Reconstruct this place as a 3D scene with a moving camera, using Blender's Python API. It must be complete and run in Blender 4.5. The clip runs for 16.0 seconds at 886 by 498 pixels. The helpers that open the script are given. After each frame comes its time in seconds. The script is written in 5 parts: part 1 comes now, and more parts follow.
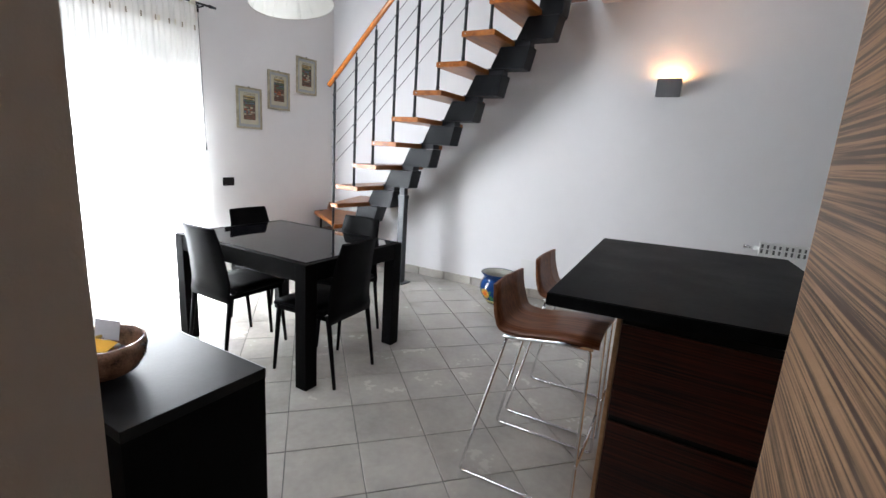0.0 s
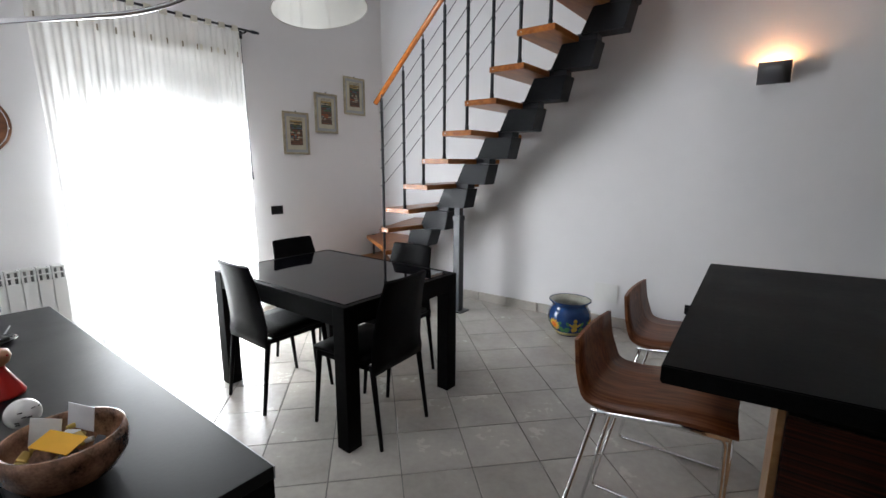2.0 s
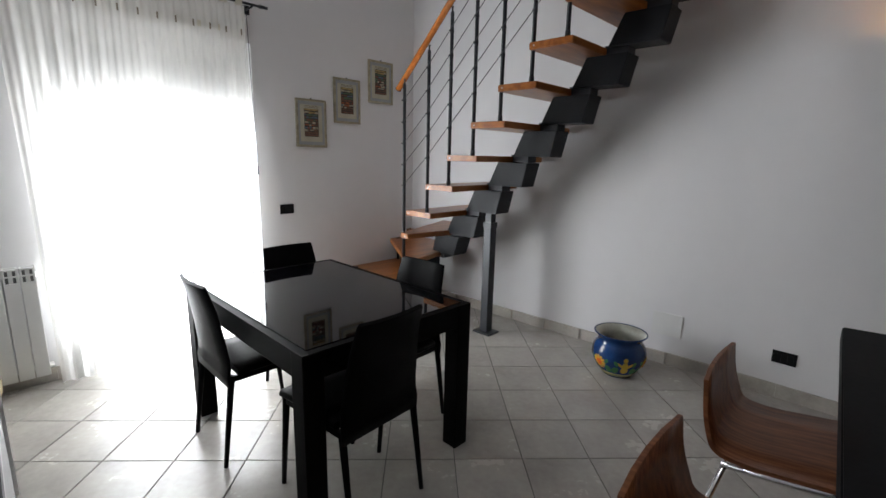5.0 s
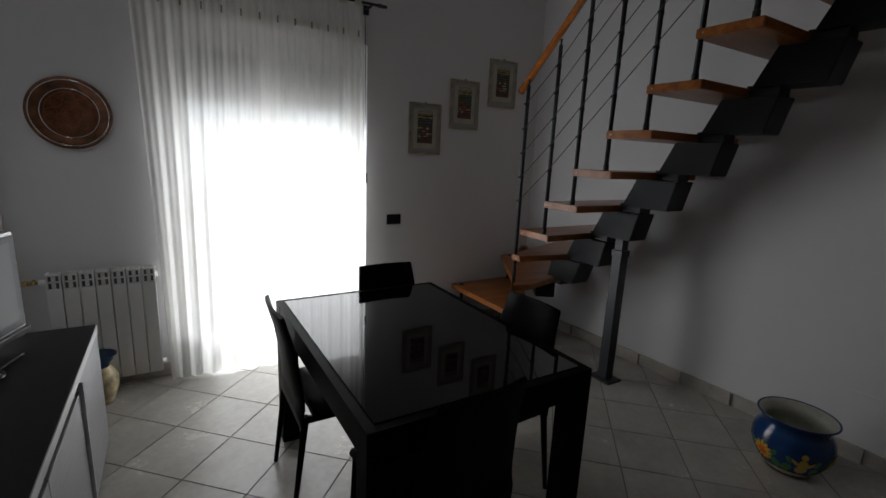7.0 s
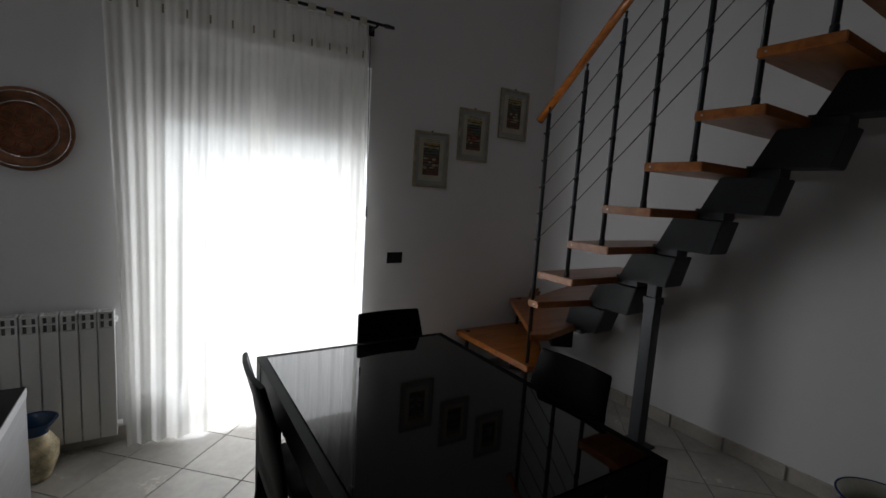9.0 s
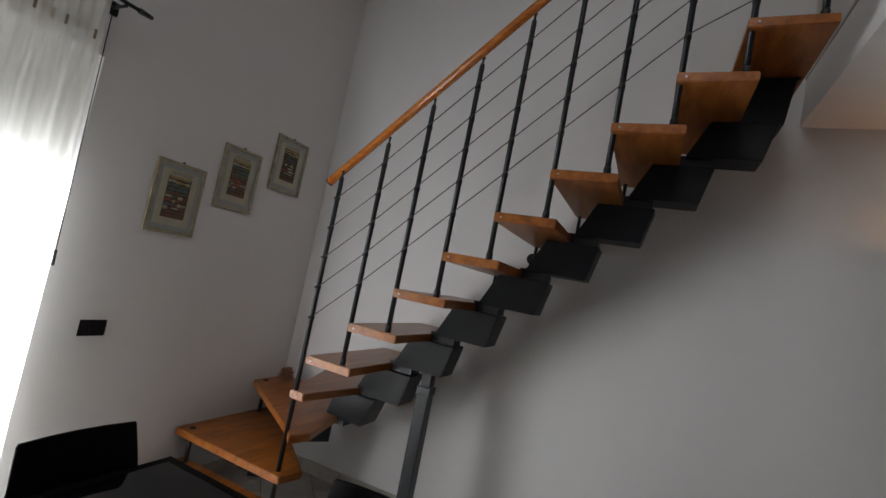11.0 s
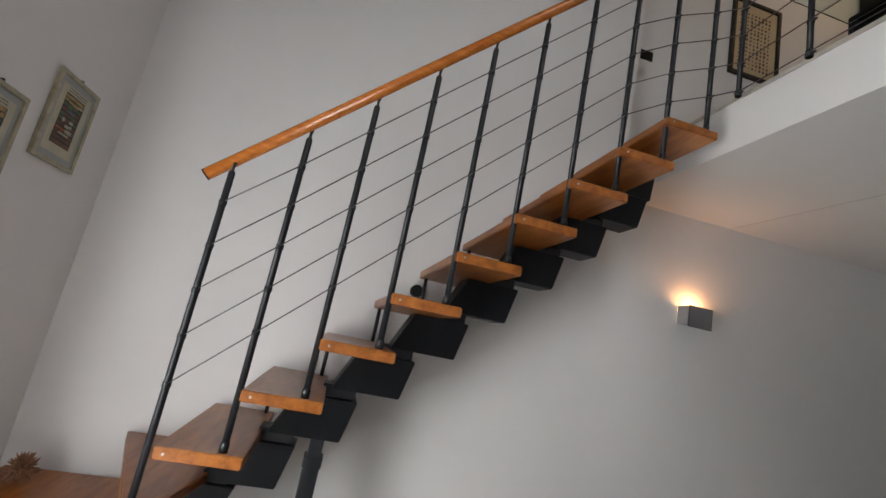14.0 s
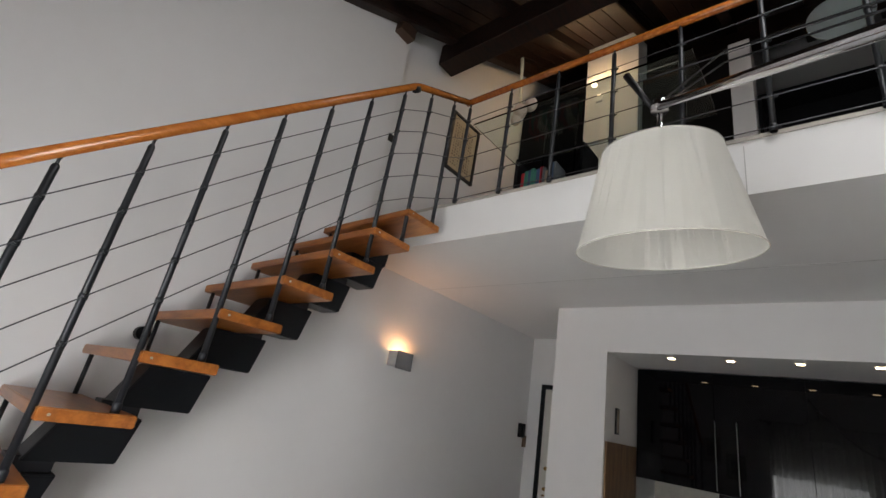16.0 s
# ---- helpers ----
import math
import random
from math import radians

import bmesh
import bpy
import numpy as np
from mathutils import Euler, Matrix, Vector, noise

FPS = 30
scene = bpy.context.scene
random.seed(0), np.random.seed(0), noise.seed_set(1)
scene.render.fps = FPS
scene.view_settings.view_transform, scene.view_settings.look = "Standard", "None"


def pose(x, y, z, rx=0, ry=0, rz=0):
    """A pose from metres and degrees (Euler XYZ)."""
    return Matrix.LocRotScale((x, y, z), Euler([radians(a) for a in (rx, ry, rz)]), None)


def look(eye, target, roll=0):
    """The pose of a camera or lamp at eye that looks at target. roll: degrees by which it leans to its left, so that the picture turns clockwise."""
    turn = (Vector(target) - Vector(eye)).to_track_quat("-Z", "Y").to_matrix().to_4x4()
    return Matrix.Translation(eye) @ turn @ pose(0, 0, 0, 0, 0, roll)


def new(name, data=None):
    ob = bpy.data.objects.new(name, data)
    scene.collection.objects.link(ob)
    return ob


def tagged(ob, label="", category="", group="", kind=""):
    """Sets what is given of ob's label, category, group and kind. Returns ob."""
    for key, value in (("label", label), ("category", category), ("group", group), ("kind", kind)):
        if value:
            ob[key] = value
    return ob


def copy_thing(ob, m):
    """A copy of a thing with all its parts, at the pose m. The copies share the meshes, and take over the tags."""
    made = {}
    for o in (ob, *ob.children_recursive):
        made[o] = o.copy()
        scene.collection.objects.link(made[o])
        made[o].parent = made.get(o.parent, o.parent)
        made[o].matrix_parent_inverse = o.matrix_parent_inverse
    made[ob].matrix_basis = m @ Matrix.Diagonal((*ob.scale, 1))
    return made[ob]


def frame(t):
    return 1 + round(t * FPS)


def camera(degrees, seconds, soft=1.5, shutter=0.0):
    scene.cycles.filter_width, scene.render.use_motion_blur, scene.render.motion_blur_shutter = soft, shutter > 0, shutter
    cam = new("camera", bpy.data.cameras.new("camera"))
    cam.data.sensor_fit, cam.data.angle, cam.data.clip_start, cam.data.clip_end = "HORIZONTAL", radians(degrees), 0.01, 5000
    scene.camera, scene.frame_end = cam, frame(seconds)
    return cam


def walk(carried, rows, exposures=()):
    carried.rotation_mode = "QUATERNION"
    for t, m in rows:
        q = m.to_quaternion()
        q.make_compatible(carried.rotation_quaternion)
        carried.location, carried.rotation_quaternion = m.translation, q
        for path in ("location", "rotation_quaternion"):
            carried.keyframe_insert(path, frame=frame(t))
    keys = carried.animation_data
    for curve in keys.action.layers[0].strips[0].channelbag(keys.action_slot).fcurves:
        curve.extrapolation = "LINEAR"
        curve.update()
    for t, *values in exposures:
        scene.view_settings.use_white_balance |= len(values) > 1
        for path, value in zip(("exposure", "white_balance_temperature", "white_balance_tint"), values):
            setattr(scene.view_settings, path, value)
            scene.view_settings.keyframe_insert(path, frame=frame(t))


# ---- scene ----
cam = camera(88.7, 16.0)
PATH = [
    (0, (0.145, -0.108, 1.394), (-0.827, 1.588, 0.97), 3.7),
    (0.5, (0.117, -0.065, 1.397), (-0.827, 1.647, 0.976), 3.7),
    (1, (0.055, 0.011, 1.403), (-0.956, 1.695, 1.023), 3.6),
    (1.5, (-0.012, 0.133, 1.406), (-1.161, 1.735, 1.067), 3.0),
    (2, (-0.073, 0.263, 1.401), (-1.274, 1.818, 1.031), 0.2),
    (2.5, (-0.143, 0.367, 1.384), (-1.232, 1.991, 0.962), 0.5),
    (3, (-0.21, 0.453, 1.405), (-1.114, 2.185, 0.975), 1.0),
    (3.5, (-0.249, 0.549, 1.425), (-1.296, 2.205, 1.019), 0.0),
    (4, (-0.295, 0.692, 1.416), (-1.562, 2.198, 1.057), 0.9),
    (4.2, (-0.295, 0.747, 1.402), (-1.633, 2.188, 1.036), 0.9),
    (6.3, (-0.54, 1.018, 1.484), (-1.928, 2.397, 1.067), 1.9),
    (6.5, (-0.602, 1.075, 1.478), (-2.086, 2.359, 1.092), 2.3),
    (7, (-0.625, 1.154, 1.5), (-2.298, 2.168, 1.086), 2.6),
    (7.5, (-0.657, 1.183, 1.442), (-2.402, 2.078, 1.053), 0.3),
    (8, (-0.754, 1.172, 1.467), (-2.465, 2.134, 1.084), 1.9),
    (8.2, (-0.808, 1.17, 1.457), (-2.51, 2.151, 1.083), 1.7),
    (10.3, (-1.286, 1.363, 1.481), (-2.67, 2.806, 1.535), 11.2),
    (10.5, (-1.336, 1.344, 1.498), (-2.591, 2.899, 1.579), 11.4),
    (11, (-1.482, 1.308, 1.521), (-2.332, 3.113, 1.661), 11.3),
    (11.5, (-1.619, 1.312, 1.524), (-2.299, 3.181, 1.74), 12.7),
    (12, (-1.81, 1.405, 1.531), (-2.396, 3.309, 1.703), 11.0),
    (12.5, (-1.977, 1.459, 1.497), (-2.357, 3.41, 1.712), 11.6),
    (13, (-2.185, 1.397, 1.517), (-2.121, 3.385, 1.727), 9.2),
    (13.5, (-2.384, 1.426, 1.515), (-2.235, 3.398, 1.816), 10.6),
    (14, (-2.575, 1.507, 1.525), (-2.202, 3.434, 1.909), 11.6),
    (14.5, (-2.766, 1.482, 1.54), (-1.877, 3.233, 1.915), 8.7),
    (15, (-2.911, 1.415, 1.557), (-1.795, 3.019, 1.984), 9.0),
    (15.5, (-2.952, 1.389, 1.576), (-1.697, 2.854, 2.103), 9.9),
    (16, (-2.961, 1.357, 1.607), (-1.595, 2.642, 2.302), 10.1),
]
exposures = [(0.0, -0.12, 6150, 10), (1.0, -0.3, 6200, 10), (2.0, -0.7, 6250, 10), (3.0, -0.78, 6300, 10), (3.5, -0.62, 6350, 10), (4.2, -0.8, 6350, 10), (6.3, -2.3, 6400, 10), (7.0, -3.1, 6450, 10), (8.2, -3.38, 6450, 10), (10.3, -3.1, 6500, 10), (10.7, -2.5, 6550, 10), (11.0, -1.85, 6600, 10), (11.5, -1.2, 6650, 10), (12.0, -1.1, 6700, 10), (13.0, -1.1, 6700, 10), (16.0, -1.05, 6700, 10)]
walk(cam, [(t, look(eye, target, roll)) for t, eye, target, roll in PATH], exposures)

# ---- world and lights ----
world = bpy.data.worlds.new("world")
scene.world = world
world.use_nodes = True
_bg = world.node_tree.nodes["Background"]
_sky = world.node_tree.nodes.new("ShaderNodeTexSky")
_sky.sky_type, _sky.sun_disc = "NISHITA", False
_sky.sun_elevation, _sky.sun_rotation = radians(43), radians(-106)
world.node_tree.links.new(_sky.outputs[0], _bg.inputs[0])
_bg.inputs[1].default_value = 0.12


def lamp(name, kind, m, energy, color, **kw):
    d = bpy.data.lights.new(name, kind)
    d.energy, d.color = energy, color
    for k, v in kw.items():
        if k == "size":
            d.size = v
        elif k == "size_y":
            d.shape, d.size_y = "RECTANGLE", v
        elif k == "angle":
            d.angle = v
        elif k == "radius":
            d.shadow_soft_size = v
        elif k == "spot":
            d.spot_size = v
    ob = new(name, d)
    ob.matrix_world = m
    return ob


SUN_DIR = Vector((0.69, 0.20, -0.67)).normalized()
lamp("sun", "SUN", look((-8, 3, 6), Vector((-8, 3, 6)) + SUN_DIR), 7.0, (1, 0.95, 0.88), angle=radians(0.5))
lamp("window_daylight", "AREA", look((-3.93, 1.83, 0.84), (0, 1.86, 0.84)), 262, (0.93, 0.96, 1.0), size=1.14, size_y=1.62)
# fill light added below the closed roof to brighten the upper walls
lamp("upper_fill", "AREA", look((-1.75, 0.75, 4.45), (-0.9, 2.5, 1.6)), 74, (0.97, 0.98, 1.0), size=1.3, size_y=1.1)
lamp("sconce_bulb", "POINT", pose(-0.275, 4.135, 2.04), 8.0, (1.0, 0.46, 0.19), radius=0.03)

# added warm fill for the glow on the loft pier, its source unseen
lamp("loft_pier_fill", "POINT", pose(1.08, 3.22, 5.53), 28.0, (1.0, 0.66, 0.34), radius=0.03)

# ---- materials ----
MATS = {}


def nodes_of(m):
    return m.node_tree.nodes, m.node_tree.links


def mat(name, color, rough=0.5, metal=0.0, vary=0.08, scale=6.0, bump=0.0, bump_scale=60.0, spec=0.5, coords="Object", stretch=(1, 1, 1), rvar=0.0, coat=0.0, island=0.0):
    """A painted, plain or speckled surface: colour varied at two scales, with fine relief."""
    if name in MATS:
        return MATS[name]
    m = bpy.data.materials.new(name)
    m.use_nodes = True
    N, L = nodes_of(m)
    b = N["Principled BSDF"]
    b.inputs["Roughness"].default_value = rough
    b.inputs["Metallic"].default_value = metal
    b.inputs["Specular IOR Level"].default_value = spec
    b.inputs["Coat Weight"].default_value = coat
    tc = N.new("ShaderNodeTexCoord")
    mp = N.new("ShaderNodeMapping")
    mp.inputs["Scale"].default_value = stretch
    if island:
        oi = N.new("ShaderNodeObjectInfo")
        vm = N.new("ShaderNodeVectorMath")
        vm.operation = "SCALE"
        vm.inputs["Scale"].default_value = 31.0
        cb = N.new("ShaderNodeCombineXYZ")
        L.new(oi.outputs["Random"], cb.inputs[0])
        L.new(oi.outputs["Random"], cb.inputs[2])
        L.new(cb.outputs[0], vm.inputs[0])
        va = N.new("ShaderNodeVectorMath")
        L.new(tc.outputs[coords], va.inputs[0])
        L.new(vm.outputs[0], va.inputs[1])
        L.new(va.outputs[0], mp.inputs[0])
    else:
        L.new(tc.outputs[coords], mp.inputs[0])
    n1 = N.new("ShaderNodeTexNoise")
    n1.inputs["Scale"].default_value = scale
    n1.inputs["Detail"].default_value = 5
    L.new(mp.outputs[0], n1.inputs["Vector"])
    n2 = N.new("ShaderNodeTexNoise")
    n2.inputs["Scale"].default_value = scale * 9
    n2.inputs["Detail"].default_value = 3
    L.new(mp.outputs[0], n2.inputs["Vector"])
    add = N.new("ShaderNodeMath")
    add.operation = "MULTIPLY_ADD"
    L.new(n2.outputs[0], add.inputs[0])
    add.inputs[1].default_value = 0.35
    L.new(n1.outputs[0], add.inputs[2])
    ramp = N.new("ShaderNodeValToRGB")
    c = Vector(color)
    lo, hi = c * (1 - vary), c * (1 + vary)
    ramp.color_ramp.elements[0].position, ramp.color_ramp.elements[1].position = 0.42, 0.93
    ramp.color_ramp.elements[0].color = (*lo, 1)
    ramp.color_ramp.elements[1].color = (min(hi.x, 1), min(hi.y, 1), min(hi.z, 1), 1)
    L.new(add.outputs[0], ramp.inputs[0])
    out = ramp.outputs[0]
    if island:
        oi = N.new("ShaderNodeObjectInfo")
        hsv = N.new("ShaderNodeHueSaturation")
        mr = N.new("ShaderNodeMapRange")
        mr.inputs["To Min"].default_value, mr.inputs["To Max"].default_value = 1 - island, 1 + island
        L.new(oi.outputs["Random"], mr.inputs[0])
        L.new(mr.outputs[0], hsv.inputs["Value"])
        L.new(out, hsv.inputs["Color"])
        out = hsv.outputs[0]
    L.new(out, b.inputs["Base Color"])
    if rvar:
        mr = N.new("ShaderNodeMapRange")
        mr.inputs["To Min"].default_value, mr.inputs["To Max"].default_value = max(rough - rvar, 0.02), min(rough + rvar, 1)
        L.new(add.outputs[0], mr.inputs[0])
        L.new(mr.outputs[0], b.inputs["Roughness"])
    if bump:
        n3 = N.new("ShaderNodeTexNoise")
        n3.inputs["Scale"].default_value = bump_scale
        n3.inputs["Detail"].default_value = 4
        L.new(mp.outputs[0], n3.inputs["Vector"])
        bp = N.new("ShaderNodeBump")
        bp.inputs["Strength"].default_value = bump
        bp.inputs["Distance"].default_value = 0.002
        L.new(n3.outputs[0], bp.inputs["Height"])
        L.new(bp.outputs[0], b.inputs["Normal"])
    MATS[name] = m
    return m


def wood(name, dark, light, rough=0.35, bands=18.0, axis=(1, 8, 1), distort=4.0, coat=0.0, island=0.0, contrast=(0.3, 0.75), rot=(0, 0, 0), detail=3, spec=0.35):
    """Veneer or solid wood: grain drawn out along one axis of the object."""
    if name in MATS:
        return MATS[name]
    m = bpy.data.materials.new(name)
    m.use_nodes = True
    N, L = nodes_of(m)
    b = N["Principled BSDF"]
    b.inputs["Roughness"].default_value = rough
    b.inputs["Specular IOR Level"].default_value = spec
    b.inputs["Coat Weight"].default_value = coat
    tc = N.new("ShaderNodeTexCoord")
    oi = N.new("ShaderNodeObjectInfo")
    va = N.new("ShaderNodeVectorMath")
    va.operation = "ADD"
    vm = N.new("ShaderNodeVectorMath")
    vm.operation = "SCALE"
    L.new(oi.outputs["Random"], vm.inputs[0])
    vm.inputs["Scale"].default_value = 7.0
    L.new(tc.outputs["Object"], va.inputs[0])
    L.new(vm.outputs[0], va.inputs[1])
    mp = N.new("ShaderNodeMapping")
    mp.inputs["Scale"].default_value = axis
    mp.inputs["Rotation"].default_value = rot
    L.new(va.outputs[0], mp.inputs[0])
    n1 = N.new("ShaderNodeTexNoise")
    n1.inputs["Scale"].default_value = bands
    n1.inputs["Detail"].default_value = detail
    n1.inputs["Distortion"].default_value = distort * 0.1
    L.new(mp.outputs[0], n1.inputs["Vector"])
    n2 = N.new("ShaderNodeTexNoise")
    n2.inputs["Scale"].default_value = bands * 5
    n2.inputs["Detail"].default_value = 4
    L.new(mp.outputs[0], n2.inputs["Vector"])
    ad = N.new("ShaderNodeMath")
    ad.operation = "MULTIPLY_ADD"
    L.new(n2.outputs[0], ad.inputs[0])
    ad.inputs[1].default_value = 0.3
    L.new(n1.outputs[0], ad.inputs[2])
    sb = N.new("ShaderNodeMath")
    sb.operation = "SUBTRACT"
    L.new(ad.outputs[0], sb.inputs[0])
    sb.inputs[1].default_value = 0.15
    ramp = N.new("ShaderNodeValToRGB")
    ramp.color_ramp.elements[0].position, ramp.color_ramp.elements[1].position = contrast
    ramp.color_ramp.elements[0].color = (*dark, 1)
    ramp.color_ramp.elements[1].color = (*light, 1)
    L.new(sb.outputs[0], ramp.inputs[0])
    out = ramp.outputs[0]
    if island:
        hsv = N.new("ShaderNodeHueSaturation")
        mr = N.new("ShaderNodeMapRange")
        mr.inputs["To Min"].default_value, mr.inputs["To Max"].default_value = 1 - island, 1 + island
        L.new(oi.outputs["Random"], mr.inputs[0])
        L.new(mr.outputs[0], hsv.inputs["Value"])
        L.new(out, hsv.inputs["Color"])
        out = hsv.outputs[0]
    L.new(out, b.inputs["Base Color"])
    bp = N.new("ShaderNodeBump")
    bp.inputs["Strength"].default_value = 0.08
    bp.inputs["Distance"].default_value = 0.001
    L.new(n2.outputs[0], bp.inputs["Height"])
    L.new(bp.outputs[0], b.inputs["Normal"])
    MATS[name] = m
    return m


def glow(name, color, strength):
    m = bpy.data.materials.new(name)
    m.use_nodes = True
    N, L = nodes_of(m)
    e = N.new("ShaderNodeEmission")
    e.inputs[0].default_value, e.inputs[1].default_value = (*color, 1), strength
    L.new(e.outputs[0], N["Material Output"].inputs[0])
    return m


def glass(name, color=(1, 1, 1), rough=0.0, ior=1.45):
    m = bpy.data.materials.new(name)
    m.use_nodes = True
    N, L = nodes_of(m)
    b = N["Principled BSDF"]
    b.inputs["Base Color"].default_value = (*color, 1)
    b.inputs["Roughness"].default_value = rough
    b.inputs["Transmission Weight"].default_value = 1
    b.inputs["IOR"].default_value = ior
    return m


def sheer(name, color, clear=0.35):
    """A thin woven cloth: part of the light passes straight, part is scattered through."""
    m = bpy.data.materials.new(name)
    m.use_nodes = True
    N, L = nodes_of(m)
    tr = N.new("ShaderNodeBsdfTransparent")
    tl = N.new("ShaderNodeBsdfTranslucent")
    df = N.new("ShaderNodeBsdfDiffuse")
    for n in (tl, df):
        n.inputs[0].default_value = (*color, 1)
    tc = N.new("ShaderNodeTexCoord")
    wv = N.new("ShaderNodeTexNoise")
    wv.inputs["Scale"].default_value = 9
    L.new(tc.outputs["Object"], wv.inputs["Vector"])
    m1 = N.new("ShaderNodeMixShader")
    m1.inputs[0].default_value = 0.5
    L.new(tl.outputs[0], m1.inputs[1])
    L.new(df.outputs[0], m1.inputs[2])
    m2 = N.new("ShaderNodeMixShader")
    mr = N.new("ShaderNodeMapRange")
    mr.inputs["To Min"].default_value, mr.inputs["To Max"].default_value = 1 - clear - 0.05, 1 - clear + 0.05
    L.new(wv.outputs[0], mr.inputs[0])
    L.new(mr.outputs[0], m2.inputs[0])
    L.new(tr.outputs[0], m2.inputs[1])
    L.new(m1.outputs[0], m2.inputs[2])
    L.new(m2.outputs[0], N["Material Output"].inputs[0])
    return m


WALL = mat("wall_paint", (0.74, 0.735, 0.74), 0.75, vary=0.025, scale=1.2, bump=0.25, bump_scale=220)
CEIL = mat("ceiling_paint", (0.78, 0.775, 0.77), 0.8, vary=0.02, scale=1.0, bump=0.15, bump_scale=200)
TILE = mat("floor_tile", (0.385, 0.362, 0.33), 0.26, vary=0.19, scale=3.4, bump=0.12, bump_scale=45, island=0.06, rvar=0.02, coords="Object")
GROUT = mat("grout", (0.13, 0.125, 0.12), 0.9, vary=0.2, scale=14)
SKIRT = mat("skirting_tile", (0.40, 0.37, 0.33), 0.35, vary=0.2, scale=7, bump=0.1)
BLACKWOOD = wood("black_oak", (0.002, 0.002, 0.002), (0.005, 0.0045, 0.0045), 0.5, bands=10, axis=(2, 9, 9), contrast=(0.2, 0.8), spec=0.035)
TREADWOOD = wood("cherry_tread", (0.165, 0.045, 0.008), (0.37, 0.13, 0.025), 0.32, bands=5, axis=(5, 0.8, 5), coat=0.08, island=0.10, contrast=(0.25, 0.8), spec=0.3)
RAILWOOD = wood("rail_wood", (0.28, 0.080, 0.012), (0.45, 0.15, 0.028), 0.26, bands=7, axis=(1, 8, 8), coat=0.2)
GREYMETAL = mat("grey_steel", (0.014, 0.016, 0.020), 0.36, metal=0.3, vary=0.2, scale=3, bump=0.05, rvar=0.1)
BLACKSTEEL = mat("charcoal_steel", (0.006, 0.007, 0.009), 0.38, metal=0.1, vary=0.25, scale=4, bump=0.06, bump_scale=30, rvar=0.1, spec=0.22)
CABLE = mat("steel_cable", (0.10, 0.10, 0.11), 0.45, metal=0.8)
DARKCHROME = mat("dark_chrome", (0.20, 0.20, 0.21), 0.08, metal=1.0, vary=0.02)
CHROME = mat("chrome", (0.75, 0.75, 0.77), 0.09, metal=1.0, vary=0.02)
WALNUT = wood("walnut_shell", (0.115, 0.038, 0.015), (0.235, 0.088, 0.035), 0.38, bands=12, axis=(0.4, 7, 3), contrast=(0.36, 0.68), spec=0.22)
ZEBRA = wood("zebrano_veneer", (0.055, 0.026, 0.012), (0.27, 0.155, 0.078), 0.5, bands=14, axis=(0.10, 0.10, 15), contrast=(0.43, 0.58), detail=5, distort=0.5)
EBONY = wood("red_ebony_veneer", (0.008, 0.002, 0.0015), (0.095, 0.020, 0.009), 0.35, bands=9, axis=(0.3, 0.3, 17), contrast=(0.36, 0.74), detail=6, distort=0.6)
HONEY = wood("honey_veneer", (0.26, 0.13, 0.055), (0.42, 0.24, 0.11), 0.4, bands=4, axis=(0.4, 0.4, 9), contrast=(0.2, 0.8))
WORKTOP = mat("black_worktop", (0.007, 0.0075, 0.008), 0.5, vary=0.6, scale=5, bump=0.15, bump_scale=50, rvar=0.12, spec=0.06)
TOPBLACK = mat("black_lacquer", (0.0035, 0.0035, 0.004), 0.34, vary=0.3, scale=6, bump=0.1, bump_scale=70, rvar=0.06, spec=0.22)
TABLEGLASS = mat("black_glass", (0.003, 0.003, 0.004), 0.03, vary=0.1, scale=2, spec=0.42)
LEATHER = mat("black_leather", (0.003, 0.0028, 0.003), 0.5, vary=0.2, scale=8, bump=0.3, bump_scale=240, spec=0.05)
WHITEPAINT = mat("white_enamel", (0.72, 0.72, 0.70), 0.35, vary=0.03, scale=3)
BLACKPLASTIC = mat("black_plastic", (0.004, 0.004, 0.005), 0.4, vary=0.1, spec=0.25)
SHADE = sheer("lamp_shade_cloth", (0.86, 0.85, 0.81), -0.05)
CURTAIN = sheer("curtain_voile", (0.92, 0.91, 0.87), 0.29)
ROOFWOOD = wood("dark_roof_wood", (0.0025, 0.0012, 0.001), (0.022, 0.007, 0.003), 0.6, bands=5, axis=(0.8, 6, 6), island=0.2)
SILVER = mat("brushed_silver", (0.42, 0.42, 0.43), 0.38, metal=0.7, vary=0.1, scale=5, stretch=(1, 1, 12))
DOORSILVER = mat("silver_front", (0.26, 0.26, 0.27), 0.42, metal=0.6, vary=0.1, scale=5, stretch=(1, 1, 12))
BRASS = mat("brass", (0.62, 0.42, 0.16), 0.25, metal=1.0)


# ---- mesh helpers ----
def box(bm, x0, x1, y0, y1, z0, z1, bev=0.0):
    r = bmesh.ops.create_cube(bm, size=1)
    vs = r["verts"]
    bmesh.ops.scale(bm, vec=(x1 - x0, y1 - y0, z1 - z0), verts=vs)
    bmesh.ops.translate(bm, vec=((x0 + x1) / 2, (y0 + y1) / 2, (z0 + z1) / 2), verts=vs)
    if bev:
        es = list({e for v in vs for e in v.link_edges})
        bmesh.ops.bevel(bm, geom=es, offset=bev, segments=2, affect="EDGES", profile=0.6)
    return vs


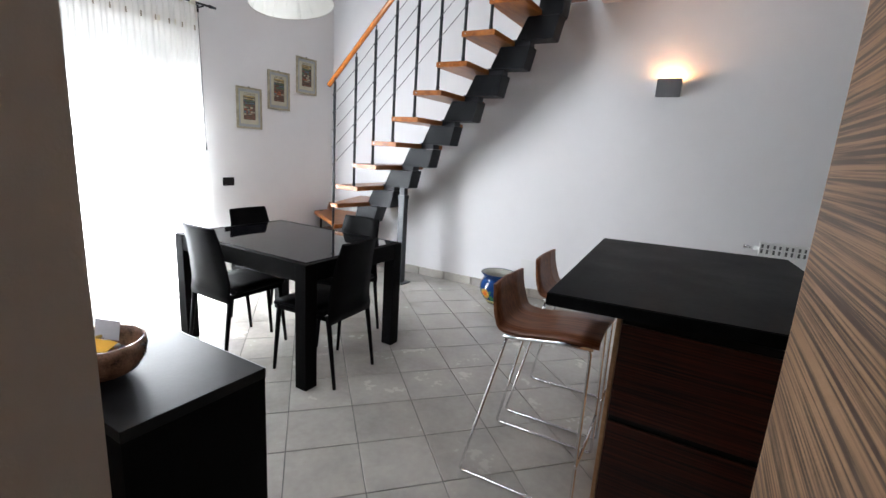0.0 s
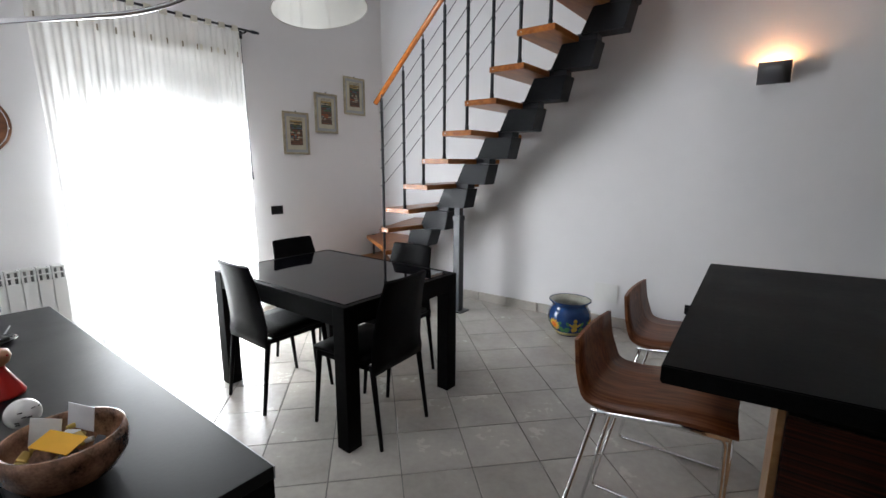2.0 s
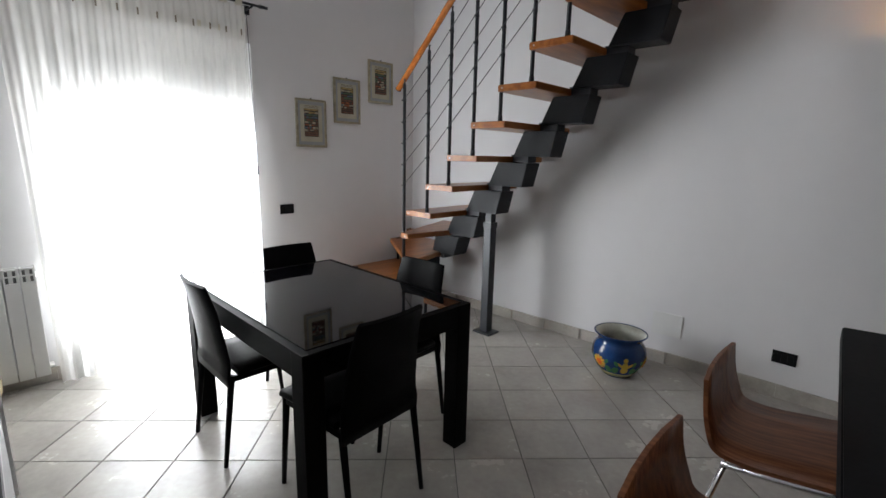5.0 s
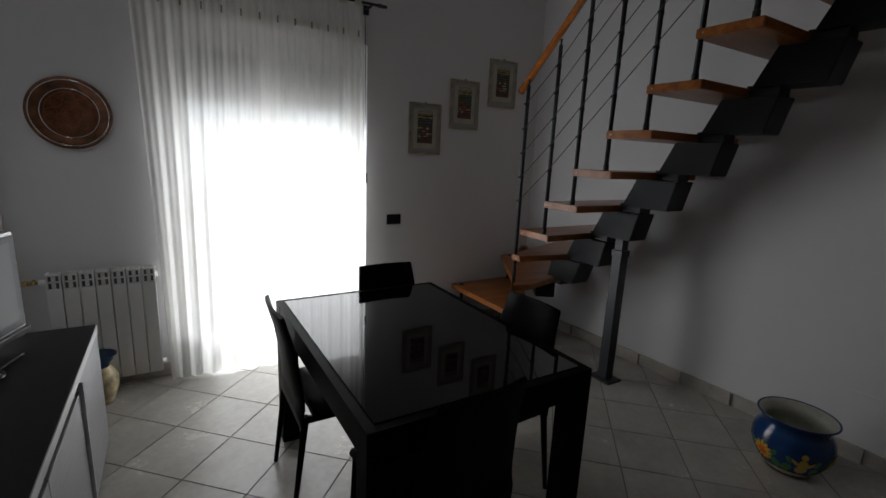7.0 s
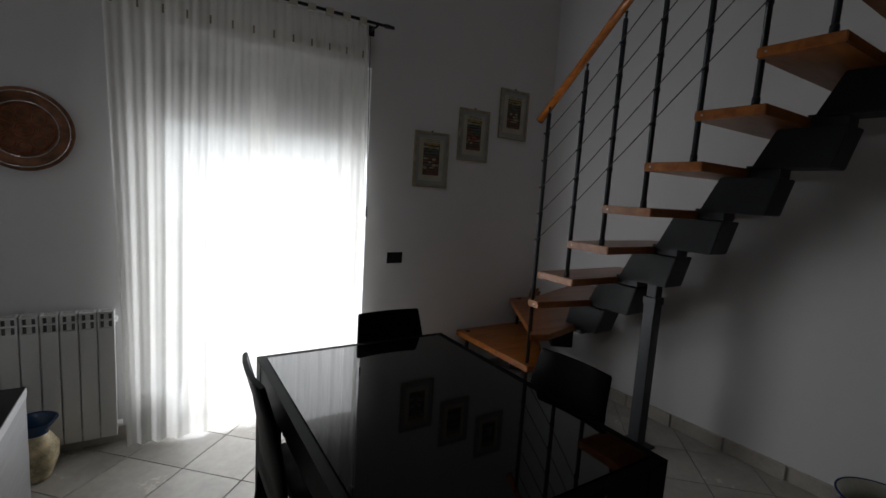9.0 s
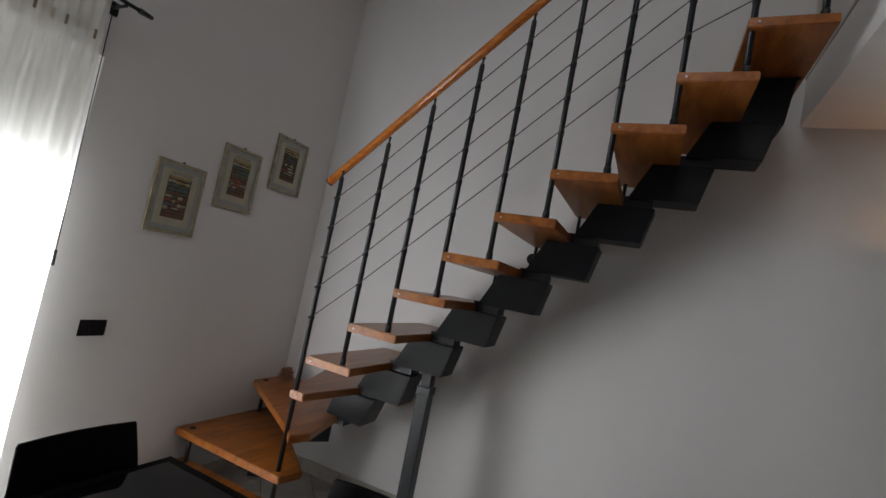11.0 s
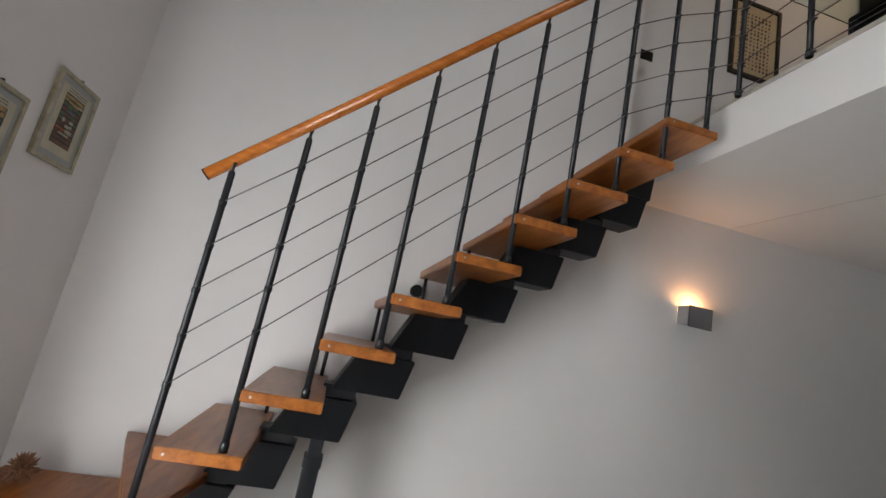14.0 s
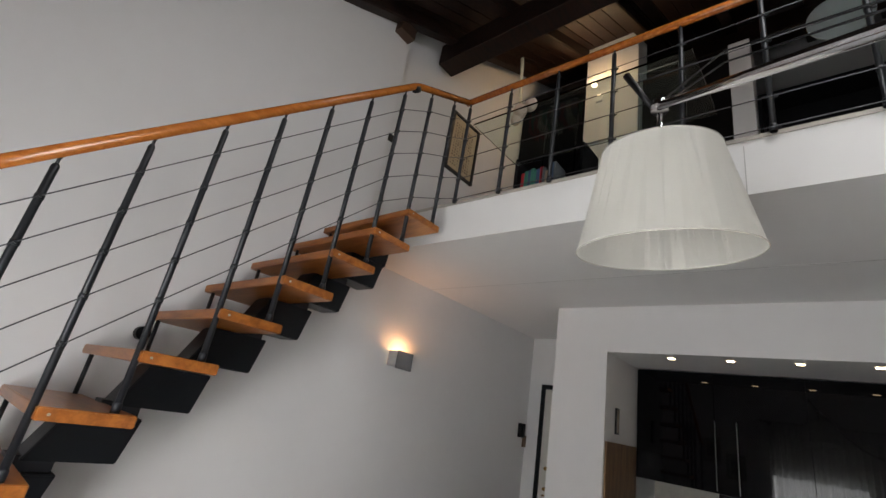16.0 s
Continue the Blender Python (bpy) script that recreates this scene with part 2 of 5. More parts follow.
def prism(bm, pts, z0, z1, bev=0.0):
    """An upright prism over a plan outline."""
    lo = [bm.verts.new((x, y, z0)) for x, y in pts]
    hi = [bm.verts.new((x, y, z1)) for x, y in pts]
    fs = [bm.faces.new(hi), bm.faces.new(lo[::-1])]
    for i in range(len(pts)):
        j = (i + 1) % len(pts)
        fs.append(bm.faces.new((lo[i], lo[j], hi[j], hi[i])))
    bmesh.ops.recalc_face_normals(bm, faces=fs)
    if bev:
        es = list({e for f in fs for e in f.edges})
        bmesh.ops.bevel(bm, geom=es, offset=bev, segments=2, affect="EDGES")


def tube(bm, pts, r, n=10, cap=True):
    """A round tube along points; r may be a number or one radius a point."""
    pts = [Vector(p) for p in pts]
    rs = r if isinstance(r, (list, tuple)) else [r] * len(pts)
    rings = []
    side = None
    for i, p in enumerate(pts):
        a = (p - pts[i - 1]).normalized() if i else (pts[1] - p).normalized()
        b = (pts[i + 1] - p).normalized() if i < len(pts) - 1 else a
        d = (a + b).normalized() if (a + b).length > 1e-6 else a
        if side is None:
            side = d.cross(Vector((0, 0, 1)) if abs(d.z) < 0.9 else Vector((1, 0, 0))).normalized()
        side = (side - d * side.dot(d)).normalized()
        up = d.cross(side)
        rings.append([bm.verts.new(p + (side * math.cos(2 * math.pi * k / n) + up * math.sin(2 * math.pi * k / n)) * rs[i]) for k in range(n)])
    for u, v in zip(rings, rings[1:]):
        for k in range(n):
            bm.faces.new((u[k], u[(k + 1) % n], v[(k + 1) % n], v[k])).smooth = True
    if cap:
        bm.faces.new(rings[0][::-1])
        bm.faces.new(rings[-1])


def lathe(bm, prof, n=32, cx=0.0, cy=0.0):
    """Turns a profile of (radius, z) round an upright axis."""
    rings = []
    for r, z in prof:
        if r < 1e-5:
            rings.append([bm.verts.new((cx, cy, z))])
        else:
            rings.append([bm.verts.new((cx + r * math.cos(2 * math.pi * k / n), cy + r * math.sin(2 * math.pi * k / n), z)) for k in range(n)])
    for u, v in zip(rings, rings[1:]):
        for k in range(n):
            q = (k + 1) % n
            if len(u) == 1 and len(v) == 1:
                continue
            f = (u[0], v[q], v[k]) if len(u) == 1 else (u[k], u[q], v[0]) if len(v) == 1 else (u[k], u[q], v[q], v[k])
            bm.faces.new(f).smooth = True


def fillet(pts, r, n=5):
    """Rounds the corners of a path."""
    out = [Vector(pts[0])]
    for a, b, c in zip(pts, pts[1:], pts[2:]):
        a, b, c = Vector(a), Vector(b), Vector(c)
        u, v = (a - b), (c - b)
        q = min(r, u.length * 0.45, v.length * 0.45)
        p0, p1 = b + u.normalized() * q, b + v.normalized() * q
        for i in range(n + 1):
            s = i / n
            out.append(p0 * (1 - s) ** 2 + b * 2 * s * (1 - s) + p1 * s ** 2)
    out.append(Vector(pts[-1]))
    return out


def mesh_ob(name, bm, material):
    me = bpy.data.meshes.new(name)
    bm.to_mesh(me)
    bm.free()
    for m in (material if isinstance(material, (list, tuple)) else [material]):
        me.materials.append(m)
    return new(name, me)


def part(name, bm, material, parent, label=""):
    ob = mesh_ob(name, bm, material)
    ob.parent = parent
    return tagged(ob, label)


def thing(name, label, category, at=(0, 0, 0), rz=0.0, group=""):
    ob = new(name)
    ob.matrix_world = pose(*at, 0, 0, rz)
    return tagged(ob, label, category, group)


def solo(name, bm, material, label, category, group=""):
    return tagged(mesh_ob(name, bm, material), label, category, group)


def structure(name, bm, material):
    return tagged(mesh_ob(name, bm, material), kind="structure")


def B(*boxes):
    bm = bmesh.new()
    for b in boxes:
        box(bm, *b)
    return bm


# ---- setting ----
WX, NY, CEILZ, SLABX = -3.87, 4.20, 2.71, -0.90
LOFTZ = 2.985


def wall_y(x):
    """The long wall stands a little out of square west of the loft."""
    return min(NY, NY + 0.05 * (x - SLABX))


def roof_z(x):
    return 3.60 + 0.5 * (x + 3.87)


def walls():
    structure("floor", B((-4.2, 2.5, -2.3, 4.5, -0.15, -0.005)), GROUT)
    # window wall with its opening
    oy0, oy1, oz = 1.13, 2.42, 2.22
    structure("wall_west", B((WX - 0.3, WX, -2.3, oy0, -0.15, 4.2), (WX - 0.3, WX, oy1, 4.5, -0.15, 4.2), (WX - 0.3, WX, oy0, oy1, oz, 4.2), (WX - 0.3, WX, oy0, oy1, -0.15, -0.004)), WALL)
    bm = bmesh.new()
    for x0, x1, y0 in ((WX, SLABX, NY), (SLABX, 2.4, NY)):
        pts = [(x0, -0.15), (x1, -0.15), (x1, roof_z(x1) + 0.3 if x0 < -1 else CEILZ + 0.02), (x0, roof_z(x0) + 0.3 if x0 < -1 else CEILZ + 0.02)]
        v0 = [bm.verts.new((x, wall_y(x), z)) for x, z in pts]
        v1 = [bm.verts.new((x, 4.75, z)) for x, z in pts]
        bm.faces.new(v0)
        bm.faces.new(v1[::-1])
        for i in range(4):
            j = (i + 1) % 4
            bm.faces.new((v0[i], v1[i], v1[j], v0[j]))
    bmesh.ops.recalc_face_normals(bm, faces=bm.faces)
    structure("wall_north", bm, WALL)
    structure("wall_north_loft", B((SLABX - 0.01, 3.6, 4.35, 4.75, CEILZ + 0.02, 8.0)), WALL)
    structure("wall_east", B((1.96, 2.4, 4.045, 4.20, -0.15, CEILZ), (1.96, 2.4, 3.175, 4.045, 2.18, CEILZ)), WALL)
    # kitchen niche: north cheek, lintel, south cheek
    structure("wall_kitchen_cheek", B((0.705, 2.10, 2.80, 3.255, 0, CEILZ)), WALL)
    structure("wall_kitchen_lintel", B((0.705, 1.405, -1.2, 2.80, 2.335, CEILZ)), WALL)
    structure("wall_kitchen_south", B((0.705, 1.405, -2.3, -1.2, 0, CEILZ)), WALL)
    structure("wall_east_south", B((2.10, 2.4, -2.3, 3.175, -0.15, CEILZ)), WALL)
    structure("wall_kitchen_back", B((1.95, 2.10, -2.3, 2.80, 0, CEILZ)), WALL)
    structure("wall_south", B((WX, -0.42, -0.05, 0.109, 0, 4.9), (WX, -1.90, 0.109, 0.37, 0, 4.9), (-1.90, -1.25, 0.109, 0.33, 0, 4.9)), WALL)
    structure("wall_far_south", B((-0.47, 2.10, -2.3, -2.1, 0, CEILZ), (-0.54, -0.42, -2.1, -0.05, 0, CEILZ)), WALL)
    structure("wall_loft_south", B((SLABX, 3.6, -0.05, 0.10, LOFTZ, 8.0)), WALL)
    structure("wall_loft_east", B((3.4, 3.6, 0.10, 4.35, LOFTZ, 8.0)), WALL)
    # loft slab is the ceiling below
    structure("ceiling", B((SLABX, 2.4, -0.05, 4.2, CEILZ, LOFTZ)), CEIL)
    structure("ceiling_seam", B((0.0, 0.004, 0.0, 4.19, CEILZ - 0.001, CEILZ + 0.003), (SLABX - 0.001, SLABX + 0.003, 1.588, 1.592, CEILZ + 0.003, LOFTZ - 0.03)), mat("filler", (0.50, 0.49, 0.48), 0.8))
    structure("ceiling_hall", B((-0.9, 2.4, -2.3, -0.05, CEILZ, LOFTZ)), CEIL)
    structure("loft_floor", B((SLABX - 0.006, 3.6, 0.0, 4.35, LOFTZ - 0.006, LOFTZ + 0.014)), SKIRT)


def roof():
    bm = bmesh.new()
    vs = []
    for x, y, dz in ((-4.2, -0.1, 0.14), (3.7, -0.1, 0.14), (3.7, 4.75, 0.14), (-4.2, 4.75, 0.14)):
        vs.append(bm.verts.new((x, y, roof_z(x) + dz)))
    top = [bm.verts.new(v.co + Vector((0, 0, 0.1))) for v in vs]
    bm.faces.new(vs[::-1])
    bm.faces.new(top)
    for i in range(4):
        j = (i + 1) % 4
        bm.faces.new((vs[i], vs[j], top[j], top[i]))
    bmesh.ops.recalc_face_normals(bm, faces=bm.faces)
    # boards
    for k in range(34):
        y = -0.05 + k * 0.14
        for x0, x1 in ((-4.0, 3.6),):
            q = [bm.verts.new((x, yy, roof_z(x) + 0.14 + dz)) for dz in (-0.012, 0.0) for x, yy in ((x0, y + 0.004), (x1, y + 0.004), (x1, y + 0.136), (x0, y + 0.136))]
            for f in ((0, 3, 2, 1), (4, 5, 6, 7), (0, 1, 5, 4), (1, 2, 6, 5), (2, 3, 7, 6), (3, 0, 4, 7)):
                bm.faces.new([q[i] for i in f])
    structure("roof_ceiling", bm, ROOFWOOD)
    # rafters run up the slope
    for y in (0.45, 1.2, 1.95, 2.7, 3.45, 4.12):
        bm = bmesh.new()
        q = [bm.verts.new((x, yy, roof_z(x) + dz)) for dz in (-0.03, 0.13) for x, yy in ((-3.87, y - 0.06), (3.5, y - 0.06), (3.5, y + 0.06), (-3.87, y + 0.06))]
        fs = [bm.faces.new([q[i] for i in f]) for f in ((0, 3, 2, 1), (4, 5, 6, 7), (0, 1, 5, 4), (1, 2, 6, 5), (2, 3, 7, 6), (3, 0, 4, 7))]
        bmesh.ops.bevel(bm, geom=list({e for f in fs for e in f.edges}), offset=0.01, segments=2, affect="EDGES")
        solo("rafter", bm, ROOFWOOD, "dark-stained wooden rafter under the sloping roof", "roof beam", "rafters of the roof")
    # purlin across, over the edge of the loft
    for x in (-0.30, 2.2):
        solo("purlin", B((x - 0.11, x + 0.11, 0.1, 4.30, roof_z(x) - 0.28, roof_z(x) - 0.02, 0.012)), ROOFWOOD, "heavy dark wooden purlin across the loft", "roof beam", "purlins of the roof")


def skirting():
    h, d = 0.085, 0.012
    runs = []
    x = WX
    while x < 2.05:
        x1 = min(x + 0.325, 2.08)
        y = wall_y((x + x1) / 2)
        runs.append((x + 0.0005, x1 - 0.0005, y - d - 0.006, y + 0.006, 0, h, 0.002))
        x = x1
    bm = bmesh.new()
    for r in runs:
        box(bm, *r)
    for y0, y1 in ((0.42, 1.10), (2.36, wall_y(WX) - d - 0.006)):
        y = y0
        while y < y1 - 0.01:
            e = min(y + 0.325, y1)
            box(bm, WX, WX + d, y + 0.001, e - 0.001, 0, h, 0.002)
            y = e
    box(bm, 0.693, 0.705, 2.80, 3.255, 0, h, 0.002)
    structure("baseboard", bm, SKIRT)


# ---- stairs ----
def tz(k):
    return 2.759 - 0.2197 * (12 - k) if k >= 4 else (0.2, 0.395, 0.61, 0.815)[k]


def tx(k):
    return -1.30 - 0.2193 * (12 - k)


def stairs():
    st = thing("staircase", "open staircase with orange-brown wooden treads on charcoal steel boxes", "staircase")
    plans = {k: [(tx(k), 3.25), (tx(k) + 0.285, 3.25), (tx(k) + 0.285, wall_y(tx(k)) - 0.05), (tx(k), wall_y(tx(k)) - 0.05)] for k in range(4, 13)}
    plans[3] = [(-3.09, 3.225), (-3.00, 3.225), (-2.86, 4.06), (-3.40, 4.04)]
    plans[2] = [(-3.07, 3.25), (-3.00, 3.185), (-2.96, 3.30), (-3.15, 4.03), (-3.83, 4.02), (-3.83, 3.72)]
    plans[1] = [(-3.02, 3.20), (-2.99, 3.34), (-3.83, 4.00), (-3.83, 3.20)]
    plans[0] = [(-3.02, 2.97), (-3.02, 3.30), (-3.83, 3.30), (-3.83, 2.97)]
    for k in range(13):
        z = tz(k)
        bm = bmesh.new()
        prism(bm, plans[k], z - 0.042, z, 0.004)
        cx = sum(p[0] for p in plans[k]) / len(plans[k])
        cy = sum(p[1] for p in plans[k]) / len(plans[k])
        bmesh.ops.translate(bm, vec=(-cx, -cy, -z), verts=bm.verts)
        tr = part("tread", bm, TREADWOOD, st)
        tr.matrix_basis = pose(cx, cy, z)
        if k >= 3:
            bm = bmesh.new()
            px = tx(k) + 0.035 if k > 3 else -3.035
            bmesh.ops.create_cone(bm, cap_ends=True, segments=12, radius1=0.005, radius2=0.0045, depth=0.006, matrix=pose(px, 3.2485 if k > 3 else 3.2235, z - 0.021, 90))
            part("bolt", bm, SILVER, st)
    # spine of slanting steel boxes
    for k in range(3, 13):
        x0, z0 = (tx(k), tz(k)) if k > 3 else (tx(4) - 0.16, tz(3))
        ya, yb = 3.635, 3.80
        bm = bmesh.new()
        prof = [(x0 + 0.17, z0 - 0.044), (x0 + 0.434, z0 - 0.044), (x0 + 0.392, z0 - 0.220), (x0 + 0.085, z0 - 0.220)]
        if k == 3:
            prof = [(x0 + 0.12, z0 - 0.048), (x0 + 0.396, z0 - 0.048), (x0 + 0.337, z0 - 0.215), (x0 + 0.08, z0 - 0.215)]
        if k == 12:
            prof = [(x0 + 0.05, z0 - 0.052), (x0 + 0.255, z0 - 0.052), (x0 + 0.23, z0 - 0.27), (x0 + 0.03, z0 - 0.27)]
        lo = [bm.verts.new((x, ya, z)) for x, z in prof]
        hi = [bm.verts.new((x, yb, z)) for x, z in prof]
        fs = [bm.faces.new(lo), bm.faces.new(hi[::-1])] + [bm.faces.new((lo[i], hi[i], hi[(i + 1) % 4], lo[(i + 1) % 4])) for i in range(4)]
        bmesh.ops.recalc_face_normals(bm, faces=bm.faces)
        bmesh.ops.bevel(bm, geom=list(bm.edges), offset=0.004, segments=2, affect="EDGES")
        part("steel_box", bm, BLACKSTEEL, st)
        bm = bmesh.new()
        box(bm, x0 + 0.05, x0 + 0.20, ya + 0.03, yb - 0.03, z0 - 0.262, z0 - 0.206, 0.003)
        part("joint", bm, GREYMETAL, st)
        bm = bmesh.new()
        box(bm, x0 + 0.17, x0 + 0.27, ya + 0.02, yb - 0.02, z0 - 0.052, z0 - 0.041)
        part("joint", bm, GREYMETAL, st)
    for (x, y, k, a) in ((-3.27, 3.74, 2, -35), (-3.42, 3.55, 1, -60), (-3.42, 3.20, 0, -90)):
        bm = bmesh.new()
        h = tz(k) - 0.05
        box(bm, -0.11, 0.11, -0.075, 0.075, max(h - 0.155, 0.0), h, 0.006)
        bmesh.ops.rotate(bm, matrix=Matrix.Rotation(radians(a), 3, "Z"), verts=bm.verts)
        bmesh.ops.translate(bm, vec=(x, y, 0), verts=bm.verts)
        part("steel_box", bm, BLACKSTEEL, st)
    # standing post
    bm = bmesh.new()
    box(bm, -0.036, 0.036, -0.036, 0.036, 0.01, 0.90, 0.004)
    box(bm, -0.041, 0.041, -0.041, 0.041, 0.88, 0.925, 0.003)
    box(bm, -0.030, 0.030, -0.030, 0.030, 0.90, 1.03, 0.003)
    box(bm, -0.085, 0.085, -0.07, 0.07, 0.0, 0.012, 0.003)
    bmesh.ops.translate(bm, vec=(-2.535, 3.69, 0), verts=bm.verts)
    part("support_post", bm, GREYMETAL, st)
    # spacers on the wall side
    for k in range(4, 13):
        bm = bmesh.new()
        x = tx(k) + 0.03
        tube(bm, [(x, wall_y(x) - 0.11, tz(k - 1) if k > 4 else tz(3)), (x, wall_y(x) - 0.11, tz(k) - 0.042)], 0.010)
        part("spacer", bm, GREYMETAL, st)
    for x, y, k in ((-3.76, 3.26, 1), (-3.78, 3.78, 2), (-3.76, 3.02, 0)):
        bm = bmesh.new()
        tube(bm, [(x, y, tz(k - 1) if k else 0), (x, y, tz(k) - 0.042)], 0.013)
        part("spacer", bm, GREYMETAL, st)
        bm = bmesh.new()
        bmesh.ops.create_cone(bm, cap_ends=True, segments=16, radius1=0.019, radius2=0.017, depth=0.006, matrix=pose(x, y, tz(k) + 0.003))
        part("cap", bm, BLACKSTEEL, st, "small round dark cap")
    return st


RAIL = [(-3.155, 3.255, 1.935), (-1.435, 3.27, 3.592), (-0.92, 3.28, 3.83)]


def rail_z(x):
    (x0, _, z0), (x1, _, z1), (x2, _, z2) = RAIL
    return z0 + (z1 - z0) * (x - x0) / (x1 - x0) if x < x1 else z1 + (z2 - z1) * (x - x1) / (x2 - x1)


def baluster(parent, x, y, z0, z1, drops):
    bm = bmesh.new()
    tube(bm, [(x, y, z0), (x, y, z1 - 0.040), (x, y, z1 - 0.032), (x, y, z1 - 0.028)], [0.0125, 0.0125, 0.0095, 0.005], 12)
    tube(bm, [(x, y, z0), (x, y, z0 + 0.030), (x, y, z0 + 0.036)], [0.0155, 0.0155, 0.0127], 12)
    tube(bm, [(x, y, z1 - 0.030), (x, y, z1 - 0.010), (x, y, z1 + 0.002)], [0.0055, 0.0055, 0.010], 10)
    ob = part("baluster", bm, GREYMETAL, parent)
    for d in drops:
        bm = bmesh.new()
        tube(bm, [(x, y, z1 - d - 0.009), (x, y, z1 - d + 0.009)], 0.0145, 12)
        bmesh.ops.create_cone(bm, cap_ends=True, segments=8, radius1=0.005, radius2=0.005, depth=0.03, matrix=pose(x, y - 0.012, z1 - d, 90))
        part("cable_clamp", bm, GREYMETAL, ob)


DROPS = (0.155, 0.317, 0.478, 0.639, 0.80)


def railing():
    rl = thing("stair_railing", "stair railing with round wooden handrail, dark balusters, thin steel cables", "railing")
    bm = bmesh.new()
    tube(bm, fillet(RAIL[:2] + [(-0.93, 3.27, 3.825)], 0.05), 0.0225, 18)
    part("handrail", bm, RAILWOOD, rl, "round orange-brown wooden handrail")
    bm = bmesh.new()
    tube(bm, [Vector(RAIL[0]) + Vector((-0.004, 0, -0.004)), RAIL[0]], 0.023, 18)
    part("end_cap", bm, BLACKPLASTIC, rl)
    bm = bmesh.new()
    tube(bm, [(-1.455, 3.27, 3.55), (-1.425, 3.27, 3.575)], 0.025, 18)
    part("rail_joint", bm, BLACKPLASTIC, rl)
    xs = [-3.07] + [-2.845 + 0.2235 * i for i in range(9)]
    for i, x in enumerate(xs):
        z0 = 0.2 if i == 0 else tz(3 + i)
        baluster(rl, x, 3.245 if i == 0 else 3.285, z0, rail_z(x) - 0.018, DROPS)
    for d in DROPS:
        bm = bmesh.new()
        path = [(x, 3.262 if i else 3.235, rail_z(x) - 0.018 - d) for i, x in enumerate(xs)] + [(-0.935, 3.245, 3.81 - d)]
        tube(bm, path, 0.0026, 6)
        part("cable", bm, CABLE, rl)
    lr = thing("loft_railing", "loft railing with round wooden handrail, dark balusters, thin steel cables", "railing")
    bm = bmesh.new()
    tube(bm, [(-0.92, 3.29, 3.83), (-0.92, 0.12, 3.78)], 0.0225, 18)
    part("handrail", bm, RAILWOOD, lr, "round orange-brown wooden handrail")
    y = 3.25
    ys = []
    while y > 0.1:
        baluster(lr, -0.92, y, LOFTZ, 3.80, DROPS)
        ys.append(y)
        y -= 0.355
    for d in DROPS:
        bm = bmesh.new()
        tube(bm, [(-0.935, 3.26, 3.80 - d), (-0.935, 0.12, 3.80 - d)], 0.0026, 6)
        part("cable", bm, CABLE, lr)


# ---- window ----
def window():
    y0, y1, z1 = 1.13, 2.42, 2.22
    w = thing("window_door", "white double french door with glass panes, closed, behind the curtain", "window", (WX - 0.16, 0, 0))
    bm = bmesh.new()
    for b in ((-0.035, 0.035, y0, y0 + 0.05, 0, z1), (-0.035, 0.035, y1 - 0.05, y1, 0, z1), (-0.035, 0.035, y0 + 0.05, y1 - 0.05, z1 - 0.05, z1)):
        box(bm, *b, 0.004)
    part("frame", bm, WHITEPAINT, w)
    ym = (y0 + y1) / 2
    for a, b in ((y0 + 0.053, ym - 0.001), (ym + 0.001, y1 - 0.053)):
        bm = bmesh.new()
        s = 0.075
        for q in ((a, a + s, 0.02, z1 - 0.055), (b - s, b, 0.02, z1 - 0.055), (a + s, b - s, 0.02, 0.14), (a + s, b - s, z1 - 0.13, z1 - 0.055)):
            box(bm, -0.03, 0.03, *q, 0.004)
        leaf = part("leaf", bm, WHITEPAINT, w)
        pane = part("pane", B((-0.006, 0.006, a + s, b - s, 0.14, z1 - 0.13)), glass("pane_glass"), leaf)
        pane.visible_shadow = False
    sh = thing("roller_shutter", "grey roller shutter partly let down outside the window", "shutter", (WX - 0.235, 0, 0))
    bm = bmesh.new()
    for i in range(9):
        z = 1.765 + i * 0.045
        box(bm, -0.006, 0.006, y0 + 0.01, y1 - 0.01, z, z + 0.040, 0.003)
        box(bm, -0.003, 0.003, y0 + 0.01, y1 - 0.01, z + 0.040, z + 0.045)
    part("slats", bm, mat("shutter_plastic", (0.42, 0.42, 0.40), 0.5), sh)
    # balcony parapet beyond
    structure("balcony_floor", B((-5.4, WX - 0.3, 0.2, 3.3, -0.15, -0.03)), SKIRT)
    bal = thing("balcony_railing", "balcony railing of slim upright metal bars", "railing", (-5.35, 0, 0))
    bm = bmesh.new()
    tube(bm, [(0, 0.2, 1.0), (0, 3.3, 1.0)], 0.02)
    tube(bm, [(0, 0.2, 0.08), (0, 3.3, 0.08)], 0.012)
    part("rail", bm, GREYMETAL, bal)
    for i in range(31):
        bm = bmesh.new()
        tube(bm, [(0, 0.22 + i * 0.102, -0.03), (0, 0.22 + i * 0.102, 1.0)], 0.007, 6)
        part("bar", bm, GREYMETAL, bal)
    # glowing sheet stands in for the overbright outdoors beyond the panes
    structure("backdrop", B((-60, -59.8, -50, 60, -10, 14)), glow("outdoor_glow", (0.85, 0.92, 1.0), 5.0))
    structure("ground", B((-400, -4.2, -300, 300, -4.0, -3.6)), mat("outside_ground", (0.3, 0.3, 0.28), 0.9))


